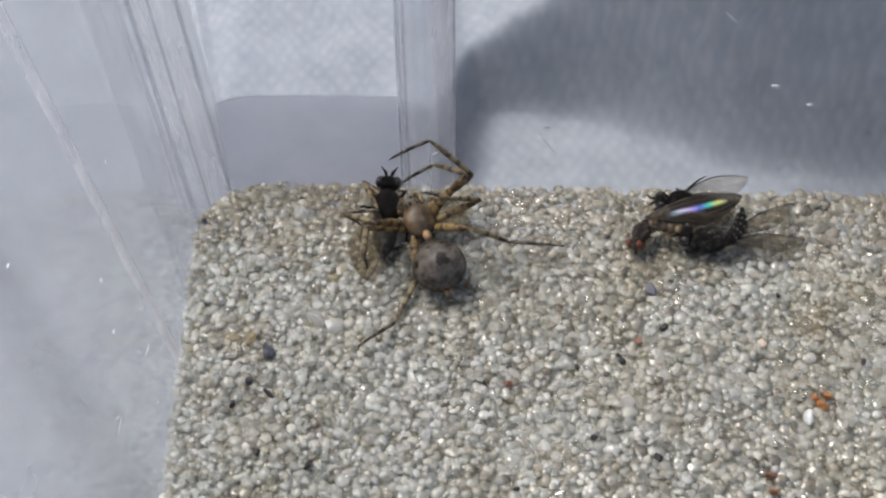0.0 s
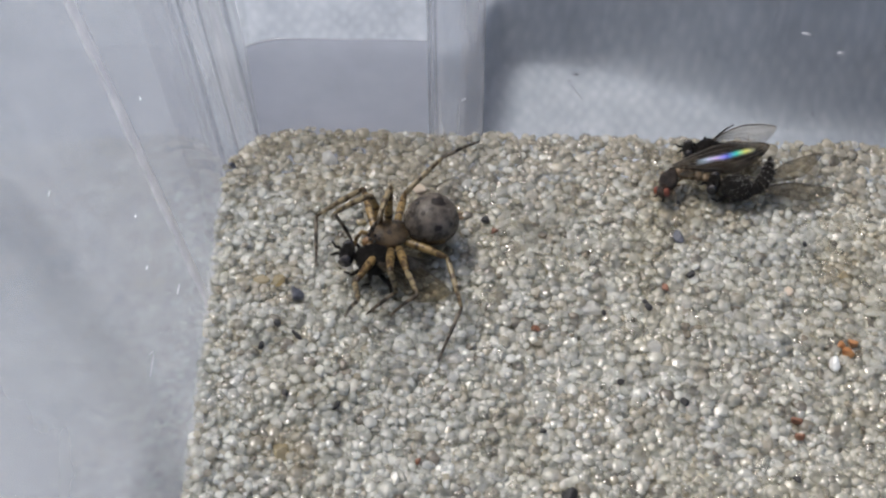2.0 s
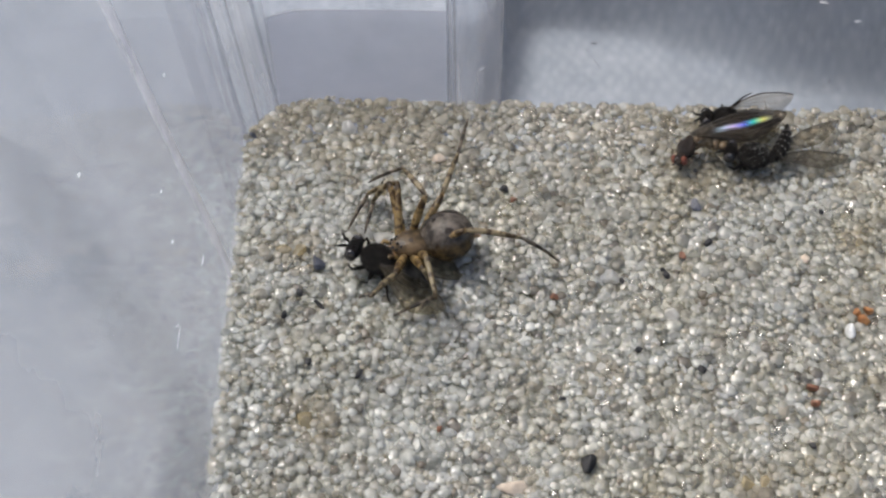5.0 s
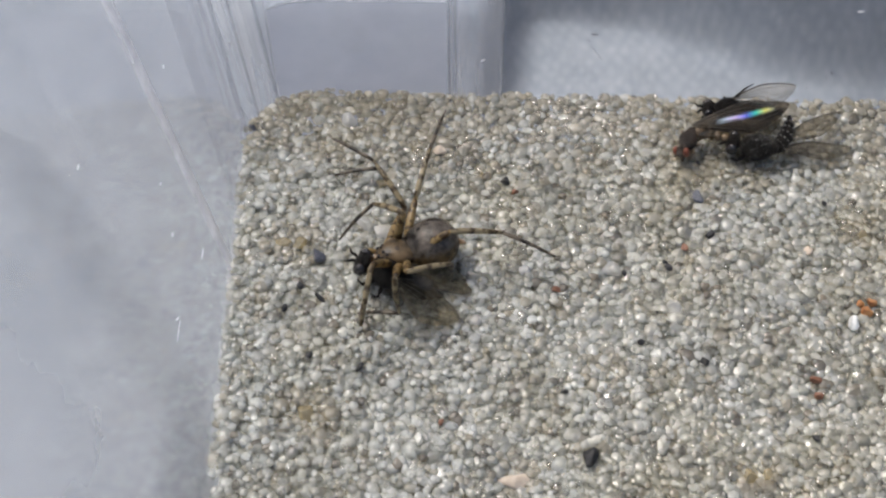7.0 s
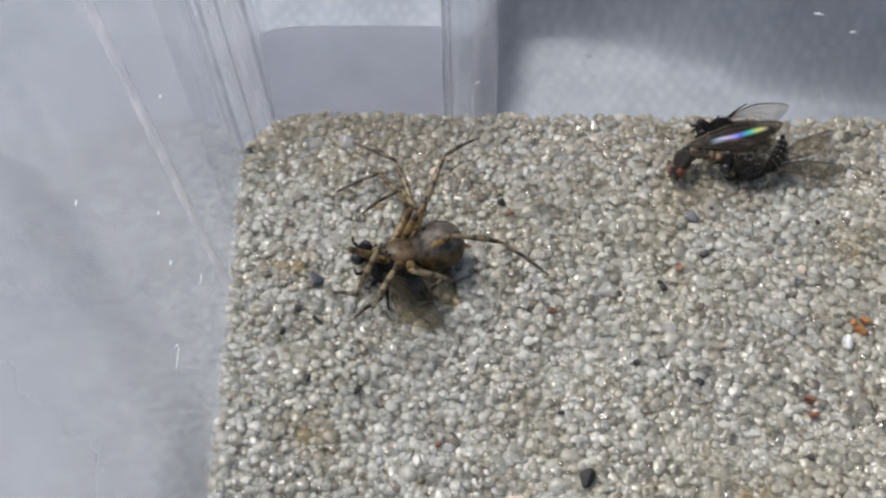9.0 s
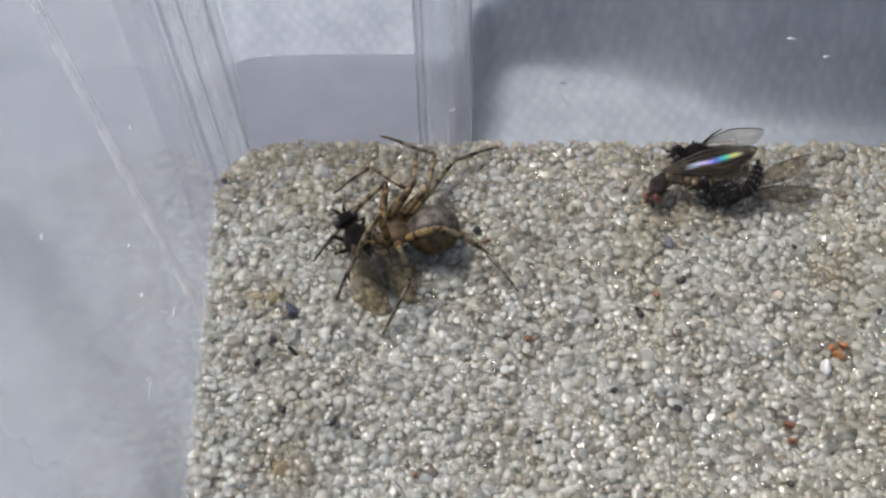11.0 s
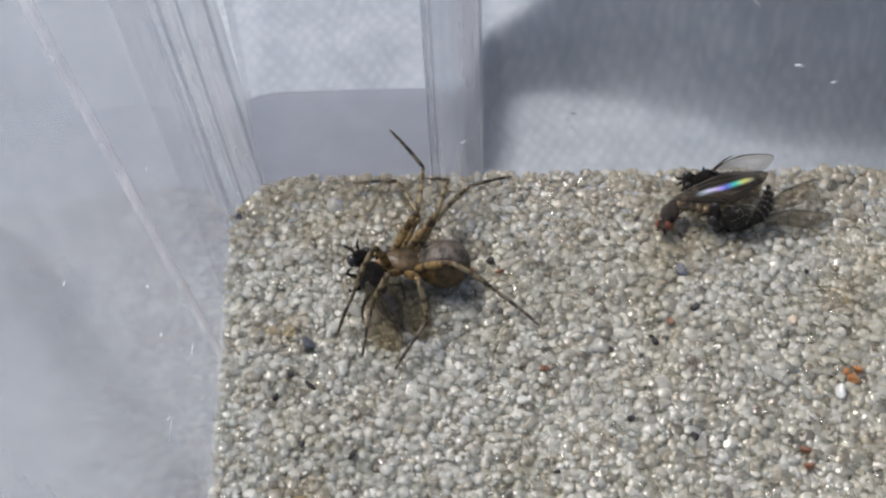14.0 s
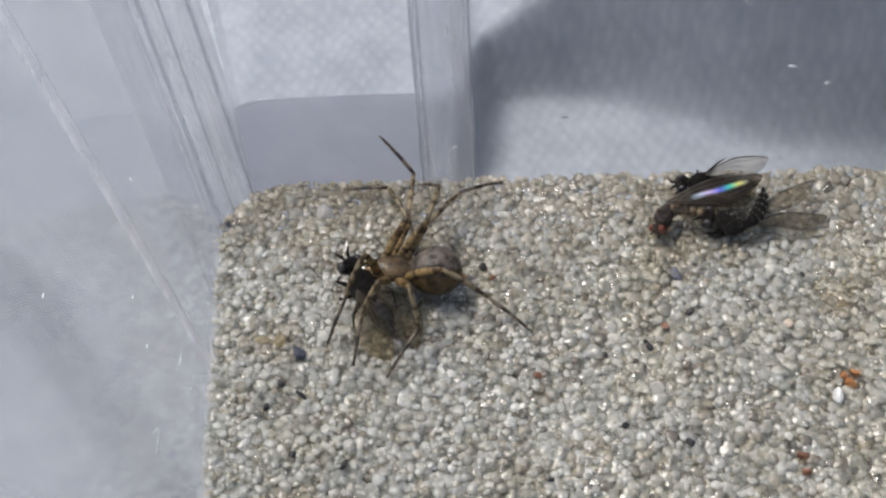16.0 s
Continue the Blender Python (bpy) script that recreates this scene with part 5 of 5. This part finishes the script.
    step_leg("R2", [
        (0, 0.25, -1.27, 0.84, 1.19, -0.83, 0.29, 1.49, -0.07, -0.45),
        (0.9, 0.31, -1.61, 0.27, 1.34, -1.15, -0.07, 1.6, -0.22, -0.6),
        (1.1, 0.45, -1.63, -0.05, 1.44, -1, 0.02, 1.85, -0.18, -0.6),
        (1.3, 0.2, -1.41, 0.69, 0.91, -1.69, -0.21, 1.04, -0.66, -0.6),
        (1.5, 0.51, -1.51, 0.39, 1.11, -0.51, 0.51, 0.95, 0.1, -0.4),
        (2, 0.28, -0.24, 1.23, 1.06, -0.69, 0.46, 0.75, -0.52, -0.58),
        (2.5, 0.36, -0.45, 1.21, 0.94, -1.07, 0.39, 0.96, -0.54, -0.57),
        (3, 0.04, -1.58, 0.4, 0.62, -0.56, 0.56, 0.63, -0.56, -0.54),
        (3.5, -0.12, -1.53, 0.45, 0.81, -1.59, -0.28, 1.03, -0.52, -0.16),
        (4, -0.38, -1.53, 0.26, 0.68, -1.45, -0.26, 0.92, -0.38, -0.26),
        (4.5, 0.09, -1.28, 0.84, 0.44, -1.76, -0.18, 0.86, -0.75, -0.09),
        (4.7, 0.09, -1.28, 0.84, 0.44, -1.76, -0.18, 0.86, -0.75, -0.09),
        (6.8, -0.67, -1.43, -0.24, -0.46, -2.45, 0.32, 0.54, -2.89, 0.15),
        (7, -0.67, -1.43, -0.24, -0.46, -2.45, 0.32, 0.54, -2.89, 0.15),
        (8, -0.62, -1.47, -0.19, -0.35, -2.42, 0.45, 0.69, -2.7, 0.2),
        (8.2, -0.62, -1.47, -0.19, -0.35, -2.42, 0.45, 0.69, -2.7, 0.2),
        (10.3, -0.62, -1.47, -0.01, 0.1, -2.39, 0.11, 1.07, -1.9, -0.09),
        (10.5, -0.62, -1.47, -0.01, 0.1, -2.39, 0.11, 1.07, -1.9, -0.09),
        (12.5, -0.31, -0.16, 1.17, 0.23, -1.18, 0.93, 1.18, -1.07, 0.38),
        (13.2, -0.31, -0.16, 1.17, 0.23, -1.18, 0.93, 1.18, -1.07, 0.38),
        (13.5, -0.64, -1.46, 0, -0.26, -2.43, 0.55, 0.79, -2.75, 0.49),
        (13.6, -0.64, -1.46, 0, -0.26, -2.43, 0.55, 0.79, -2.75, 0.49),
        (14, -0.46, -1.55, 0.04, 0.01, -2.6, 0.33, 1.1, -2.7, 0.27),
        (16, -0.46, -1.55, 0.04, 0.01, -2.6, 0.33, 1.1, -2.7, 0.27),
    ])
    step_leg("R3", [
        (0, -0.05, -1.52, 0.1, -0.2, -0.7, 0.73, 0.79, -0.35, -0.07),
        (0.9, -0.09, -1.51, 0.15, 0.01, -0.54, 0.53, 0.95, -0.38, -0.4),
        (1.1, -0.33, -1.05, 0.83, 0.53, -0.64, 0.39, 1.35, -0.38, -0.61),
        (1.3, -0.29, -1.35, 0.49, 0.05, -0.58, 1.11, 0.33, -1.02, -0.1),
        (1.5, -0.08, -1.39, 0.47, 0.21, -0.51, 0.97, 0.5, -0.68, -0.31),
        (2, -0.25, -0.44, 1.08, 0.36, 0.41, 1.07, 0.48, -0.19, -0.1),
        (2.5, -0.02, -0.77, 1.01, 0.49, 0.12, 1.23, 0.54, -0.33, -0.01),
        (3, -0, -0.93, 0.93, 0.45, 0.01, 0.88, 0.45, -0.61, -0.29),
        (3.5, 0.18, -0.3, 1.07, 0.88, 0.41, 1.42, 0.96, -0.09, 0.2),
        (4, -0.04, -0.19, 1.09, 0.73, 0.46, 1.37, 0.83, -0.07, 0.16),
        (4.5, -0.55, -0.35, 1.01, -0.35, -1.38, 1.07, 0.32, -2.17, 0.25),
        (4.7, -0.55, -0.35, 1.01, -0.35, -1.38, 1.07, 0.32, -2.17, 0.25),
        (6.8, -0.27, -0.02, 1.05, 0.17, -0.93, 0.75, 1.05, -1.16, -0.21),
        (7, -0.27, -0.02, 1.05, 0.17, -0.93, 0.75, 1.05, -1.16, -0.21),
        (8, -0.3, -0.08, 1.06, 0.09, -1, 0.74, 1, -1.13, -0.2),
        (8.2, -0.3, -0.08, 1.06, 0.09, -1, 0.74, 1, -1.13, -0.2),
        (10.3, -1.04, -0.61, 0.58, -1.41, -1.56, 0.79, -1.13, -2.68, 0.14),
        (10.5, -1.04, -0.61, 0.58, -1.41, -1.56, 0.79, -1.13, -2.68, 0.14),
        (12.5, -0.98, -0.56, 0.66, -1.27, -1.56, 0.8, -0.92, -2.64, 0.13),
        (13.2, -0.98, -0.56, 0.66, -1.27, -1.56, 0.8, -0.92, -2.64, 0.13),
        (13.5, -0.89, -0.41, 0.79, -1.37, -1.34, 0.76, -1.34, -2.54, 0.2),
        (13.6, -0.89, -0.41, 0.79, -1.37, -1.34, 0.76, -1.34, -2.54, 0.2),
        (14, -0.87, -0.81, 0.66, -1.22, -1.78, 0.89, -0.78, -2.8, 0.17),
        (16, -0.87, -0.81, 0.66, -1.22, -1.78, 0.89, -0.78, -2.8, 0.17),
    ])
    step_leg("R4", [
        (0, -0.97, -0.86, 0.46, -1.14, -1.8, -0.33, -1.73, -2.97, -0.34),
        (0.9, 0.05, -1.17, -0.61, -0.91, -1.96, -0.47, -1.72, -2.97, -0.45),
        (1.1, 0.25, -1.08, -0.62, -0.71, -1.87, -0.47, -1.39, -2.97, -0.38),
        (1.3, -0.56, -1.27, -0.3, -1.57, -2.01, -0.33, -2.27, -3.08, -0.56),
        (1.5, -0.4, -1.24, -0.53, -1.24, -2.17, -0.61, -2.38, -2.71, -0.3),
        (2, -0.79, -1.19, -0.22, -1.92, -1.61, 0.12, -3.05, -2.11, -0.29),
        (2.5, -0.61, -1.24, -0.37, -1.57, -2.02, -0.19, -2.7, -2.64, 0),
        (3, -0.75, -1.16, 0.23, -1.77, -1.88, 0.27, -2.98, -2.36, 0.17),
        (3.5, -0.92, -0.86, 0.52, -2.01, -1.47, 0.56, -3.19, -1.92, 0.26),
        (4, -0.92, -0.95, 0.41, -1.89, -1.73, 0.52, -2.99, -2.42, 0.46),
        (4.5, -1.04, -0.75, 0.48, -1.78, -1.74, 0.64, -2.41, -2.88, 0.57),
        (4.7, -1.04, -0.75, 0.48, -1.78, -1.74, 0.64, -2.41, -2.88, 0.57),
        (6.8, -0.84, -1.02, 0.4, -1.58, -1.91, 0.88, -2.38, -2.93, 0.97),
        (7, -0.84, -1.02, 0.4, -1.58, -1.91, 0.88, -2.38, -2.93, 0.97),
        (8, -0.85, -0.87, 0.57, -1.55, -1.6, 1.31, -2.49, -2.37, 0.85),
        (8.2, -0.85, -0.87, 0.57, -1.55, -1.6, 1.31, -2.49, -2.37, 0.85),
        (10.3, -1.01, -1.03, -0.03, -1.92, -1.85, 0.25, -3.11, -2.32, 0.05),
        (10.5, -1.01, -1.03, -0.03, -1.92, -1.85, 0.25, -3.11, -2.32, 0.05),
        (12.5, -0.95, -1.08, -0, -1.8, -1.95, 0.28, -2.98, -2.46, 0.08),
        (13.2, -0.95, -1.08, -0, -1.8, -1.95, 0.28, -2.98, -2.46, 0.08),
        (13.5, -1, -0.94, 0.31, -1.92, -1.76, 0.49, -3.06, -2.3, 0.18),
        (13.6, -1, -0.94, 0.31, -1.92, -1.76, 0.49, -3.06, -2.3, 0.18),
        (14, -0.85, -1.06, 0.32, -1.71, -1.94, 0.53, -2.77, -2.62, 0.21),
        (16, -0.85, -1.06, 0.32, -1.71, -1.94, 0.53, -2.77, -2.62, 0.21),
    ])


motions()
